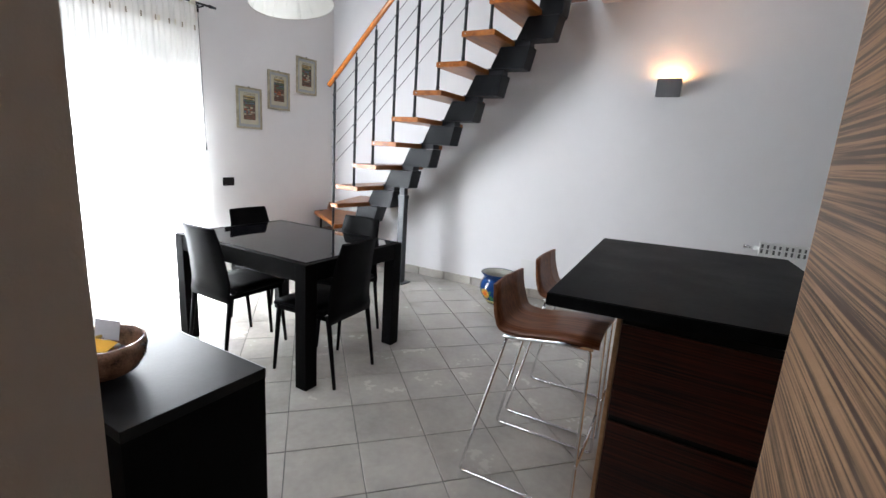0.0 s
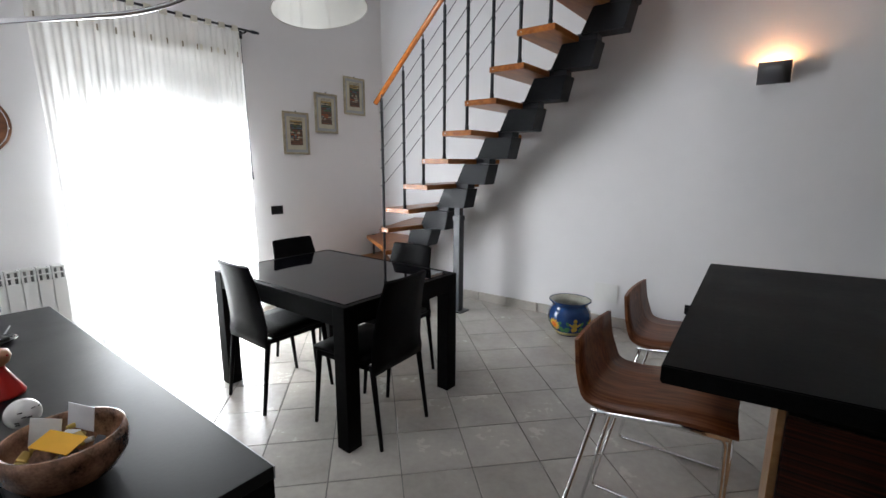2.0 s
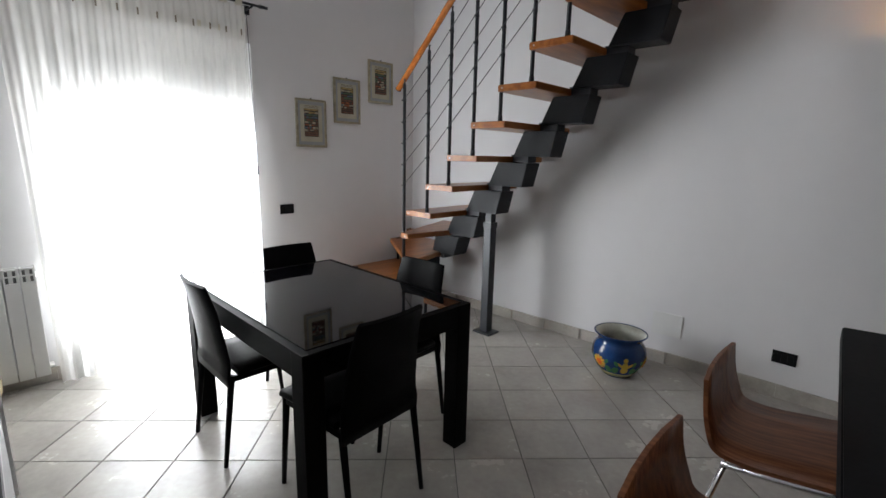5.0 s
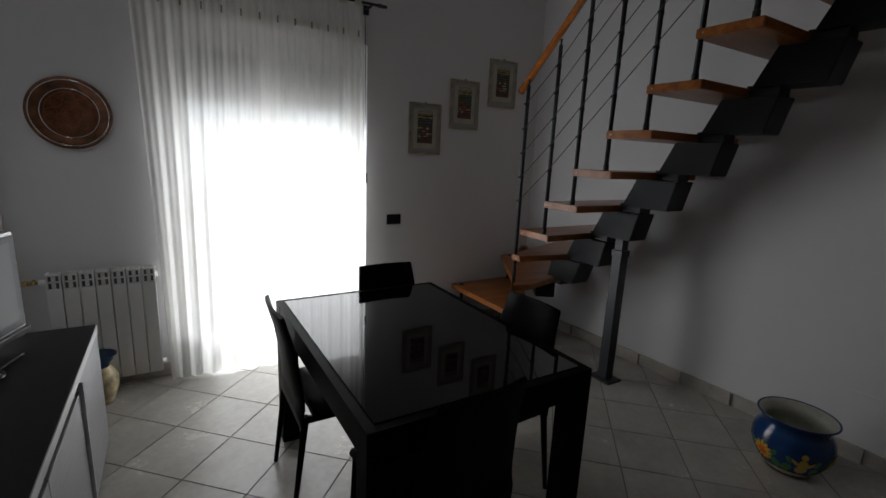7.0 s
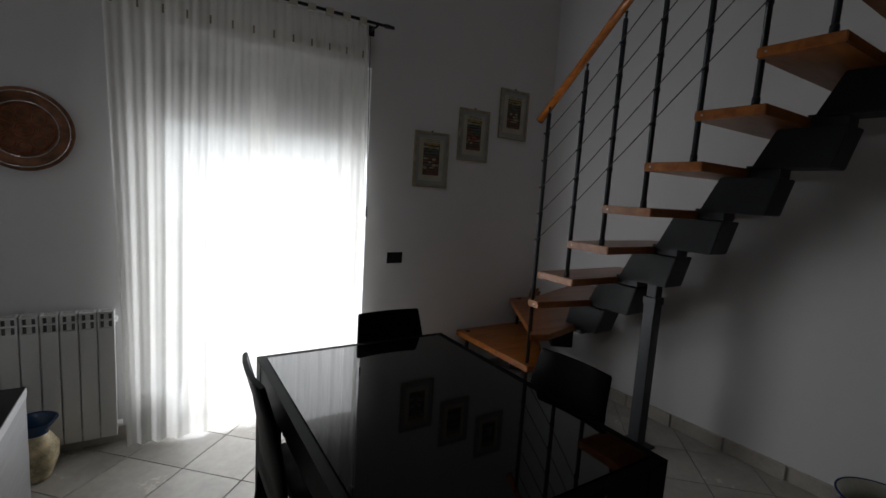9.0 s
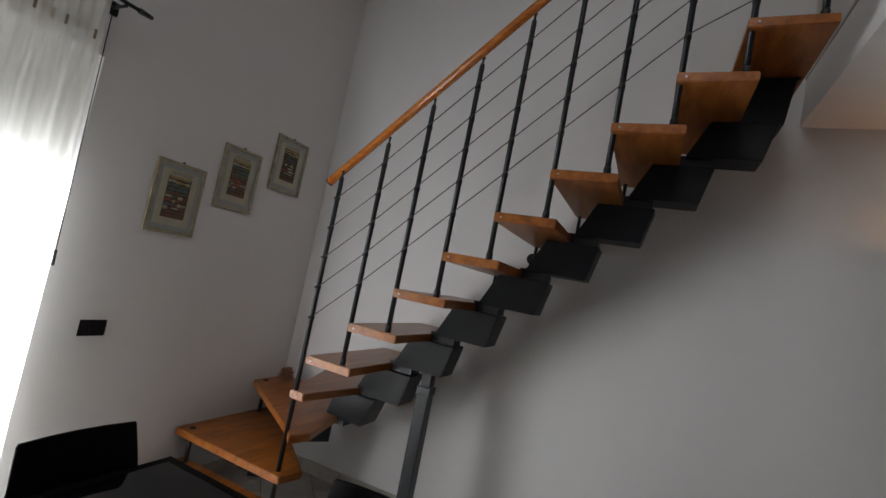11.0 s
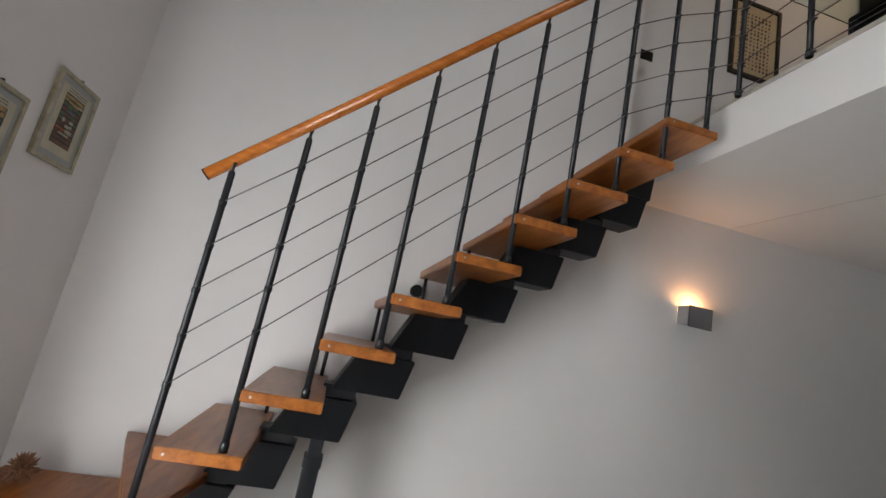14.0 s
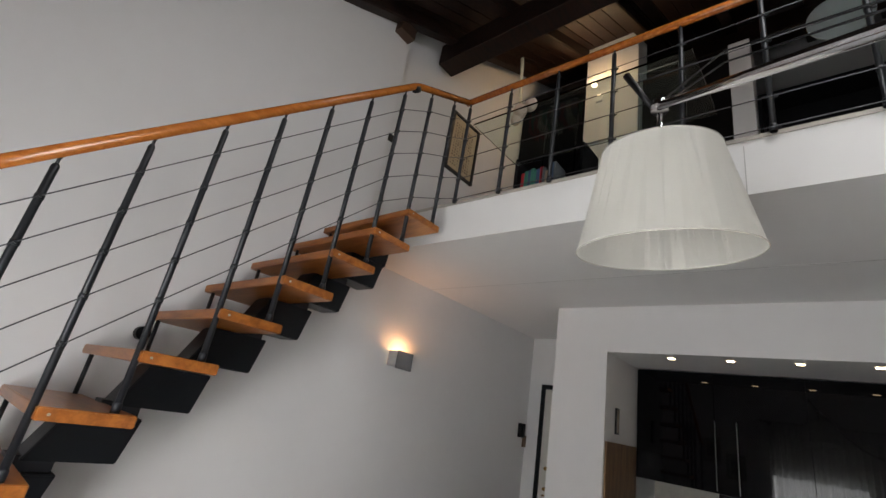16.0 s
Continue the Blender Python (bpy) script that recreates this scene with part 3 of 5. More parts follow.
def curtain():
    c = thing("curtain", "white sheer voile curtain with tabs, drawn across the window", "curtain", (WX + 0.11, 0, 0))
    bm = bmesh.new()
    ya, yb, zt, zb = 1.02, 2.345, 2.445, 0.015
    ny, nz = 260, 26
    grid = []
    for j in range(nz + 1):
        s = j / nz
        z = zt + (zb - zt) * s
        row = []
        for i in range(ny + 1):
            u = i / ny
            y = ya + (yb - ya) * u + 0.012 * math.sin(9 * u + 2.2 * s)
            if u < 0.2:
                y += 0.05 * s * (1 - u / 0.2)
            y += 0.055 * s * max(0.0, u - 0.6) / 0.4
            a = 0.007 + 0.008 * s
            x = a * math.sin(2 * math.pi * (13 * u + 0.35 * math.sin(5 * u + s))) + 0.006 * math.sin(2 * math.pi * 31 * u + 1.5 * s) * (1 - 0.4 * s) + 0.02 * math.sin(6 * u)
            row.append(bm.verts.new((x, y, z)))
        grid.append(row)
    for a, b in zip(grid, grid[1:]):
        for i in range(ny):
            bm.faces.new((a[i], a[i + 1], b[i + 1], b[i])).smooth = True
    part("cloth", bm, CURTAIN, c)
    tape = mat("curtain_tape", (0.6, 0.57, 0.48), 0.8)
    for i in range(13):
        y = ya + 0.04 + i * (yb - ya - 0.08) / 12
        part("tab", B((0.022, 0.027, y - 0.0045, y + 0.0045, 2.235, 2.275)), mat("tab_thread", (0.24, 0.21, 0.16), 0.9), c)
        part("loop", B((-0.012, 0.014, y - 0.022, y + 0.022, 2.435, 2.475)), tape, c)
    part("heading_tape", B((-0.03, -0.026, ya + 0.01, yb - 0.01, 2.25, 2.29)), tape, c)
    rod = thing("curtain_rod", "slim dark steel curtain rod with finial", "curtain rod", (WX + 0.11, 0, 2.46))
    bm = bmesh.new()
    tube(bm, [(0, 0.92, 0), (0, 2.475, 0)], 0.009)
    tube(bm, [(0, 2.455, 0), (0, 2.515, 0)], [0.014, 0.010])
    part("rod", bm, GREYMETAL, rod)
    bm = bmesh.new()
    tube(bm, [(0, 2.40, 0), (0, 2.40, -0.015), (-0.11, 2.40, -0.015)], 0.008)
    box(bm, -0.11, -0.10, 2.375, 2.425, -0.045, 0.015)
    part("bracket", bm, GREYMETAL, rod)
    bm = bmesh.new()
    tube(bm, [(-0.02, 2.385, 1.33), (-0.02, 2.365, 2.445)], 0.0022, 6)
    tube(bm, [(-0.02, 2.387, 1.262), (-0.02, 2.385, 1.33)], 0.006, 8)
    part("pull_cord", bm, BLACKPLASTIC, c, "thin dark pull cord")
    bin_ = thing("plastic_bin", "translucent white plastic bin standing behind the curtain", "bin", (WX - 0.05, 1.245, 0))
    bm = bmesh.new()
    lathe(bm, [(0.0, 0.004), (0.085, 0.004), (0.09, 0.02), (0.105, 0.24), (0.111, 0.245), (0.111, 0.252), (0.101, 0.25), (0.085, 0.02), (0, 0.018)], 28)
    part("body", bm, mat("bin_plastic", (0.62, 0.64, 0.68), 0.4), bin_)


def radiator(at, rz, n, pitch, z0, z1, label):
    r = thing("radiator", label, "radiator", at, rz)
    for i in range(n):
        x = i * pitch
        bm = bmesh.new()
        box(bm, x + 0.0025, x + pitch - 0.0025, -0.085, -0.075, z0, z1 - 0.085, 0.003)
        box(bm, x + pitch * 0.35, x + pitch * 0.65, -0.076, -0.02, z0 + 0.02, z1 - 0.01, 0.003)
        box(bm, x + 0.003, x + pitch - 0.003, -0.085, -0.02, z1 - 0.050, z1 - 0.042, 0.002)
        box(bm, x + 0.004, x + pitch - 0.004, -0.085, -0.072, z1 - 0.012, z1, 0.003)
        box(bm, x + 0.003, x + 0.013, -0.084, -0.02, z1 - 0.09, z1, 0.002)
        box(bm, x + pitch - 0.013, x + pitch - 0.003, -0.084, -0.02, z1 - 0.09, z1, 0.002)
        box(bm, x + 0.004, x + pitch - 0.004, -0.030, -0.020, z0, z1, 0.003)
        el = part("element", bm, WHITEPAINT, r)
        # dark strips colour in the shade inside the top openings
        part("vent_slot", B((x + 0.014, x + pitch - 0.014, -0.0755, -0.074, z1 - 0.041, z1 - 0.013)), mat("slot_shade", (0.12, 0.12, 0.115), 0.7), el)
        part("vent_slot", B((x + 0.014, x + pitch - 0.014, -0.0755, -0.074, z1 - 0.084, z1 - 0.051)), mat("slot_shade", (0.12, 0.12, 0.115), 0.7), el)
    bm = bmesh.new()
    tube(bm, [(-0.03, -0.05, z1 - 0.05), (n * pitch + 0.01, -0.05, z1 - 0.05)], 0.017)
    part("manifold", bm, WHITEPAINT, r)
    bm = bmesh.new()
    tube(bm, [(-0.01, -0.05, z0 + 0.05), (n * pitch + 0.02, -0.05, z0 + 0.05)], 0.017)
    part("manifold", bm, WHITEPAINT, r)
    bm = bmesh.new()
    tube(bm, [(-0.03, -0.05, z1 - 0.05), (-0.06, -0.05, z1 - 0.05), (-0.06, 0.0, z1 - 0.05)], 0.010)
    tube(bm, [(-0.10, -0.05, z1 - 0.05), (-0.06, -0.05, z1 - 0.05)], [0.016, 0.012])
    part("valve", bm, CHROME if rz == 0 else BRASS, r)
    return r


def picture(x, y0, y1, z0, z1, seed):
    p = thing("framed_print", "small silver-framed print of an old building on a cream mount", "picture", (x, (y0 + y1) / 2, (z0 + z1) / 2), group="prints on the wall")
    w, h = (y1 - y0) / 2, (z1 - z0) / 2
    f = 0.019
    bm = bmesh.new()
    for b in ((-w, w, h - f, h), (-w, w, -h, -h + f), (-w, -w + f, -h + f, h - f), (w - f, w, -h + f, h - f)):
        box(bm, 0, 0.018, *b, 0.003)
        m = 0.005
    part("frame", bm, mat("aged_silver_frame", (0.36, 0.32, 0.23), 0.4, metal=0.4, vary=0.3, scale=30, bump=0.6, bump_scale=120), p)
    part("mount", B((0.002, 0.010, -w + f, w - f, -h + f, h - f)), mat("mount_card", (0.33, 0.34, 0.34), 0.8), p)
    rnd = random.Random(seed)
    pw, ph = w - f - 0.022, h - f - 0.026
    part("paper", B((0.010, 0.0112, -pw, pw, -ph, ph)), mat("old_paper", (0.46, 0.43, 0.33), 0.8, vary=0.12, scale=12), p)
    iw, i0, i1 = w * 0.47, -h * 0.56, h * 0.60
    part("print", B((0.0112, 0.0117, -iw, iw, i0, i1)), mat("print_ground", (0.035, 0.028, 0.022), 0.6, vary=0.5, scale=40), p)
    tints = (("gold", (0.34, 0.24, 0.09)), ("green", (0.07, 0.11, 0.06)), ("brown", (0.13, 0.06, 0.035)), ("rust", (0.30, 0.08, 0.025)), ("blue", (0.08, 0.12, 0.15)), ("cream", (0.36, 0.31, 0.22)))
    rows = ((0,), (0, 5), (4, 1), (1, 2, 4), (1, 2), (2, 5, 1), (5, 2, 3), (3, 4, 5), (2, 5), (2,), (2,))
    made = {}
    for j, choice in enumerate(rows):
        zt = i1 - (i1 - i0) * j / len(rows)
        zz = i1 - (i1 - i0) * (j + 1) / len(rows)
        y = -iw + 0.003
        while y < iw - 0.008:
            q = min(y + (rnd.uniform(0.012, 0.04) if 0 < j < 9 else 0.3), iw - 0.003)
            made.setdefault(rnd.choice(choice), []).append((0.0117, 0.0121 + 0.0002 * rnd.random(), y, q - 0.002, zz + rnd.uniform(0.001, 0.008), zt - rnd.uniform(0.0, 0.006)))
            y = q
    for k, bs in sorted(made.items()):
        tagged(part("tint", B(*bs), mat("print_" + tints[k][0], tints[k][1], 0.7, vary=0.45, scale=45), p), kind="stuff")
    bm = bmesh.new()
    for j in range(2):
        z = (ph + i1) / 2 + 0.006 - 0.011 * j
        y = -iw * 0.9
        while y < iw * 0.85:
            q = y + rnd.uniform(0.006, 0.018)
            box(bm, 0.0112, 0.0116, y, q, z - 0.0018, z + 0.0018)
            y = q + 0.004
    part("writing", bm, mat("print_ink", (0.10, 0.08, 0.065), 0.8), p)
    bm = bmesh.new()
    bmesh.ops.create_cone(bm, cap_ends=True, segments=10, radius1=0.006, radius2=0.006, depth=0.01, matrix=pose(0.008, 0, h + 0.004, 0, 90))
    part("hanger", bm, GREYMETAL, p)


def wall_plate():
    p = thing("copper_plate", "round engraved copper plate with raised brass rim, hung on the wall", "wall plate", (WX, 0.715, 1.645), 90)
    p.matrix_world = pose(WX + 0.004, 0.713, 1.620, 0, 90, 0)
    cop = mat("old_copper", (0.17, 0.075, 0.035), 0.38, metal=0.5, vary=0.6, scale=22, bump=0.6, bump_scale=90, rvar=0.1)
    bm = bmesh.new()
    lathe(bm, [(0, 0.004), (0.125, 0.004), (0.135, 0.012), (0.165, 0.022), (0.187, 0.024), (0.19, 0.018), (0.165, 0.012), (0.13, 0.0), (0, 0.0)], 64)
    part("dish", bm, cop, p)
    bm = bmesh.new()
    for r in (0.128, 0.172):
        tube(bm, [(r * math.cos(a * math.pi / 32), r * math.sin(a * math.pi / 32), 0.008 if r < 0.15 else 0.024) for a in range(65)], 0.003, 6, False)
    part("ring", bm, CHROME, p)
    bm = bmesh.new()
    for k in range(8):
        a = k * math.pi / 4
        c = Vector((0.08 * math.cos(a), 0.08 * math.sin(a), 0.006))
        tube(bm, [c + Vector((0.026 * math.cos(b * math.pi / 8), 0.026 * math.sin(b * math.pi / 8), 0)) for b in range(17)], 0.002, 5, False)
    for r in (0.022, 0.036, 0.112):
        tube(bm, [(r * math.cos(b * math.pi / 16), r * math.sin(b * math.pi / 16), 0.006) for b in range(33)], 0.002, 5, False)
    part("engraving", bm, mat("red_enamel_copper", (0.30, 0.07, 0.03), 0.35, metal=0.6), p)


def switch_plate(m, label="black three-gang wall switch plate", n=3, w=0.118, h=0.078):
    s = thing("wall_switch", label, "switch")
    s.matrix_world = m
    part("plate", B((-w / 2, w / 2, -0.009, 0, -h / 2, h / 2, 0.003)), BLACKPLASTIC, s)
    for i in range(n):
        a = -w / 2 + 0.014 + i * (w - 0.028) / n
        part("key", B((a + 0.001, a + (w - 0.028) / n - 0.001, -0.012, -0.008, -0.022, 0.022, 0.0015)), BLACKPLASTIC, s)


# ---- furniture ----
def table():
    x0, x1, y0, y1, H = -2.885, -1.655, 1.565, 2.448, 0.745
    t = thing("dining_table", "black dining table with square legs and a glossy black glass top", "table", ((x0 + x1) / 2, (y0 + y1) / 2, 0))
    a, b = (x1 - x0) / 2, (y1 - y0) / 2
    L = 0.085
    for sx in (-1, 1):
        for sy in (-1, 1):
            xs = sorted((sx * a, sx * (a - L)))
            ys = sorted((sy * b, sy * (b - L)))
            part("leg", B((*xs, *ys, 0, H - 0.004, 0.004)), BLACKWOOD, t)
    for sy in (-1, 1):
        ys = sorted((sy * (b - 0.002), sy * (b - 0.03)))
        part("apron", B((-a + L, a - L, *ys, H - 0.105, H - 0.004, 0.002)), BLACKWOOD, t)
    for sx in (-1, 1):
        xs = sorted((sx * (a - 0.002), sx * (a - 0.03)))
        part("apron", B((*xs, -b + L, b - L, H - 0.105, H - 0.004, 0.002)), BLACKWOOD, t)
    part("top_board", B((-a + 0.03, a - 0.03, -b + 0.03, b - 0.03, H - 0.03, H - 0.006)), BLACKWOOD, t)
    part("glass_top", B((-a + 0.035, a - 0.035, -b + 0.035, b - 0.035, H - 0.006, H + 0.003, 0.0015)), TABLEGLASS, t)
    bm = bmesh.new()
    for q in ((-a, a, -b, -b + 0.033), (-a, a, b - 0.033, b), (-a, -a + 0.033, -b + 0.034, b - 0.034), (a - 0.033, a, -b + 0.034, b - 0.034)):
        box(bm, *q, H - 0.0035, H, 0.001)
    part("rim", bm, BLACKWOOD, t)


def make_chair():
    """Faces +y; the origin lies between its feet."""
    c = thing("dining_chair", "black leather-covered dining chair with slim legs, pushed in at the table", "chair", group="chairs round the table")
    # one shell: seat and back, thin
    w0, wt = 0.205, 0.165
    prof = [(0.215, 0.432, 0.20), (0.205, 0.447, 0.205), (0.10, 0.452, 0.207), (-0.05, 0.447, 0.205), (-0.16, 0.447, 0.20), (-0.195, 0.465, 0.197), (-0.212, 0.51, 0.195), (-0.225, 0.62, 0.186), (-0.245, 0.74, 0.174), (-0.275, 0.848, 0.163), (-0.278, 0.856, 0.158)]

    def shell(bm, pr, th, lower=None):
        rows = []
        for i, (y, z, w) in enumerate(pr):
            p0 = Vector((0, *pr[max(i - 1, 0)][:2]))
            p1 = Vector((0, *pr[min(i + 1, len(pr) - 1)][:2]))
            d = (p1 - p0).normalized()
            nrm = Vector((0, d.z, -d.y))
            if nrm.z > 0:
                pass
            row = []
            for s in (-1, -0.96, -0.5, 0, 0.5, 0.96, 1):
                curve = 0.018 * (s * s) * (1 if z > 0.5 else 0)
                pt = Vector((s * w, y + curve, z))
                e = th * (0.25 if abs(s) == 1 else 1)
                row.append((pt + nrm * -e / 2, pt + nrm * e / 2))
            rows.append(row)
        A = [[(bm.verts.new(p), bm.verts.new(q)) for p, q in r] for r in rows]
        for r, s in zip(A, A[1:]):
            for i in range(6):
                bm.faces.new((r[i][0], r[i + 1][0], s[i + 1][0], s[i][0])).smooth = True
                bm.faces.new((r[i][1], s[i][1], s[i + 1][1], r[i + 1][1])).smooth = True
            bm.faces.new((r[0][0], s[0][0], s[0][1], r[0][1]))
            bm.faces.new((r[-1][0], r[-1][1], s[-1][1], s[-1][0]))
        for r in (A[0], A[-1]):
            for i in range(6):
                bm.faces.new((r[i][0], r[i][1], r[i + 1][1], r[i + 1][0]))
        bmesh.ops.recalc_face_normals(bm, faces=bm.faces)
    bm = bmesh.new()
    shell(bm, prof[:5], 0.030)
    part("seat", bm, LEATHER, c)
    # the back reaches down below the seat
    bm = bmesh.new()
    shell(bm, [(-0.200, 0.385, 0.197)] + [(-0.202, 0.43, 0.199)] + prof[5:], 0.016)
    part("backrest", bm, LEATHER, c)
    for sx in (-1, 1):
        bm = bmesh.new()
        tube(bm, [(sx * 0.185, 0.185, 0.435), (sx * 0.190, 0.232, 0.0)], [0.016, 0.010], 10)
        part("leg", bm, LEATHER, c)
        bm = bmesh.new()
        tube(bm, [(sx * 0.183, -0.185, 0.435), (sx * 0.190, -0.242, 0.0)], [0.016, 0.010], 10)
        part("leg", bm, LEATHER, c)
    for sx in (-1, 1):
        bm = bmesh.new()
        box(bm, sx * 0.185 - 0.010, sx * 0.185 + 0.010, -0.18, 0.19, 0.405, 0.432, 0.004)
        part("rail", bm, LEATHER, c)
    return c


def chairs():
    c = make_chair()
    c.matrix_world = pose(-2.488, 1.745, 0, 0, 0, 0)
    copy_thing(c, pose(-1.80, 1.852, 0, 0, 0, 94))
    copy_thing(c, pose(-2.715, 2.195, 0, 0, 0, -90))
    copy_thing(c, pose(-2.10, 2.30, 0, 0, 0, 183))


def make_stool():
    """Faces +x; origin at the middle of its feet."""
    s = thing("bar_stool", "bar stool with bent walnut plywood shell on a chromed wire frame", "bar stool", group="stools at the island")
    prof = fillet([(0.215, 0, 0.712), (0.09, 0, 0.712), (-0.10, 0, 0.682), (-0.185, 0, 0.690), (-0.215, 0, 0.78), (-0.225, 0, 0.872)], 0.12, 6)
    bm = bmesh.new()
    rows = []
    n = len(prof)
    for i, p in enumerate(prof):
        d = (prof[min(i + 1, n - 1)] - prof[max(i - 1, 0)]).normalized()
        nr = Vector((d.z, 0, -d.x))
        if nr.z > 0 or nr.x > 0:
            nr = nr
        t = i / (n - 1)
        w = 0.190 - 0.016 * max(0, (t - 0.75) / 0.25)
        rows.append([(bm.verts.new(p + Vector((0.012 * (abs(q) ** 2) * min(max((p.z - 0.66) / 0.06, 0), 1), q * w, 0)) + nr * 0.0055), bm.verts.new(p + Vector((0.012 * (abs(q) ** 2) * min(max((p.z - 0.66) / 0.06, 0), 1), q * w, 0)) - nr * 0.0055)) for q in (-1, -0.5, 0, 0.5, 1)])
    for r, q in zip(rows, rows[1:]):
        for i in range(4):
            bm.faces.new((r[i][0], r[i + 1][0], q[i + 1][0], q[i][0])).smooth = True
            bm.faces.new((r[i][1], q[i][1], q[i + 1][1], r[i + 1][1])).smooth = True
        bm.faces.new((r[0][0], q[0][0], q[0][1], r[0][1]))
        bm.faces.new((r[-1][0], r[-1][1], q[-1][1], q[-1][0]))
    for r in (rows[0], rows[-1]):
        for i in range(4):
            bm.faces.new((r[i][0], r[i][1], r[i + 1][1], r[i + 1][0]))
    bmesh.ops.recalc_face_normals(bm, faces=bm.faces)
    part("shell", bm, WALNUT, s, "bent walnut plywood seat and back in one")
    for sy in (-1, 1):
        y = 0.178 * sy
        bm = bmesh.new()
        tube(bm, fillet([(-0.140, y * 0.9, 0.672), (-0.285, y * 1.25, 0.008), (0.205, y * 1.25, 0.008), (0.195, y, 0.693), (-0.140, y, 0.678)], 0.022), 0.0065, 10)
        part("side_frame", bm, CHROME, s)
    bm = bmesh.new()
    tube(bm, [(-0.12, -0.175, 0.668), (-0.12, 0.175, 0.668)], 0.0065)
    tube(bm, [(0.12, -0.175, 0.692), (0.12, 0.175, 0.692)], 0.0065)
    part("cross_bar", bm, CHROME, s)
    bm = bmesh.new()
    tube(bm, fillet([(0.203, -0.222, 0.22), (0.206, 0, 0.22), (0.203, 0.222, 0.22)], 0.02), 0.0065)
    part("foot_rest", bm, CHROME, s)
    for sy in (-1, 1):
        bm = bmesh.new()
        tube(bm, [(-0.15, sy * 0.190, 0.668), (-0.09, sy * 0.190, 0.672), (0.09, sy * 0.190, 0.699), (0.205, sy * 0.190, 0.703)], 0.0075, 10)
        part("seat_rail", bm, CHROME, s)
    return s


def stools():
    s = make_stool()
    s.matrix_world = pose(-0.345, 1.735, 0, 0, 0, 2)
    copy_thing(s, pose(-0.365, 2.31, 0, 0, 0, 2))


def island():
    i = thing("island_cabinet", "kitchen island cabinet in dark red striped veneer with two wide drawers", "kitchen island", (0, 0, 0))
    part("body", B((-0.032, 0.57, 1.42, 2.50, 0.06, 0.908)), EBONY, i)
    part("plinth", B((-0.01, 0.57, 1.45, 2.48, 0, 0.06)), BLACKPLASTIC, i)
    for y0, y1 in ((1.398, 1.83), (1.845, 2.49)):
        part("side_panel", B((-0.049, -0.034, y0, y1, 0.0, 0.908, 0.001)), HONEY, i, "honey-coloured side panel")
    for z0, z1 in ((0.556, 0.882), (0.07, 0.534)):
        d = part("drawer", B((-0.032, 0.565, 1.397, 1.418, z0, z1, 0.0015)), EBONY, i)
    part("grip_rail", B((-0.03, 0.565, 1.405, 1.420, 0.534, 0.556)), BLACKPLASTIC, i)
    part("grip_rail", B((-0.03, 0.565, 1.405, 1.420, 0.882, 0.907)), BLACKPLASTIC, i)
    bm = bmesh.new()
    prism(bm, [(-0.268, 1.325), (0.60, 1.425), (0.615, 2.19), (0.548, 2.775), (-0.343, 2.62)], 0.911, 0.956, 0.003)
    solo("worktop", bm, WORKTOP, "matt black worktop with a cut-off corner, on the island", "worktop")


def tall_cabinet():
    c = thing("tall_cabinet", "tall kitchen cabinet faced in honey-brown striped zebrano veneer", "cabinet", (0.301, 0.742, 0))
    part("body", B((0.004, 0.395, -1.5, -0.004, 0.0, 2.70)), ZEBRA, c)
    part("side_panel", B((-0.014, 0.003, -1.5, 0.0, 0.0, 2.70, 0.001)), ZEBRA, c)
    part("edge_strip", B((-0.014, 0.004, 0.0, 0.002, 0.0, 2.70)), mat("pale_edging", (0.42, 0.28, 0.18), 0.4), c)


def sideboard():
    s = thing("sideboard", "low black sideboard with silver-grey front doors", "sideboard", (0, 0, 0))
    x0, x1, y0, y1, H = -3.14, -1.034, 0.375, 0.812, 0.65
    part("top", B((x0, x1, y0, y1, H - 0.035, H, 0.002)), TOPBLACK, s)
    part("carcass", B((x0 + 0.01, x1 - 0.004, y0, y1 - 0.022, 0.05, H - 0.035)), BLACKWOOD, s)
    part("plinth", B((x0 + 0.04, x1 - 0.04, y0 + 0.02, y1 - 0.06, 0, 0.05)), BLACKPLASTIC, s)
    part("front_strip", B((x0, x1, y1 - 0.001, y1 + 0.003, H - 0.036, H - 0.001)), SILVER, s)
    part("end_panel", B((x1 - 0.004, x1, y0, y1 - 0.002, 0.0, H - 0.036)), BLACKWOOD, s)
    n = 4
    W = (x1 - x0) / n
    for k in range(n):
        a = x0 + k * W
        d = part("door", B((a + 0.003, a + W - 0.003, y1 - 0.02, y1, 0.06, H - 0.075 if k else H - 0.04, 0.0015)), DOORSILVER, s)
        if k:
            part("grip", B((a + 0.003, a + W - 0.003, y1 - 0.015, y1 - 0.008, H - 0.073, H - 0.04)), BLACKPLASTIC, s)
    part("front_edge", B((x0 + W - 0.003, x0 + W + 0.003, y1 - 0.018, y1 + 0.012, 0.06, H - 0.04)), mat("bright_edge", (0.8, 0.8, 0.8), 0.3, metal=0.4), s)


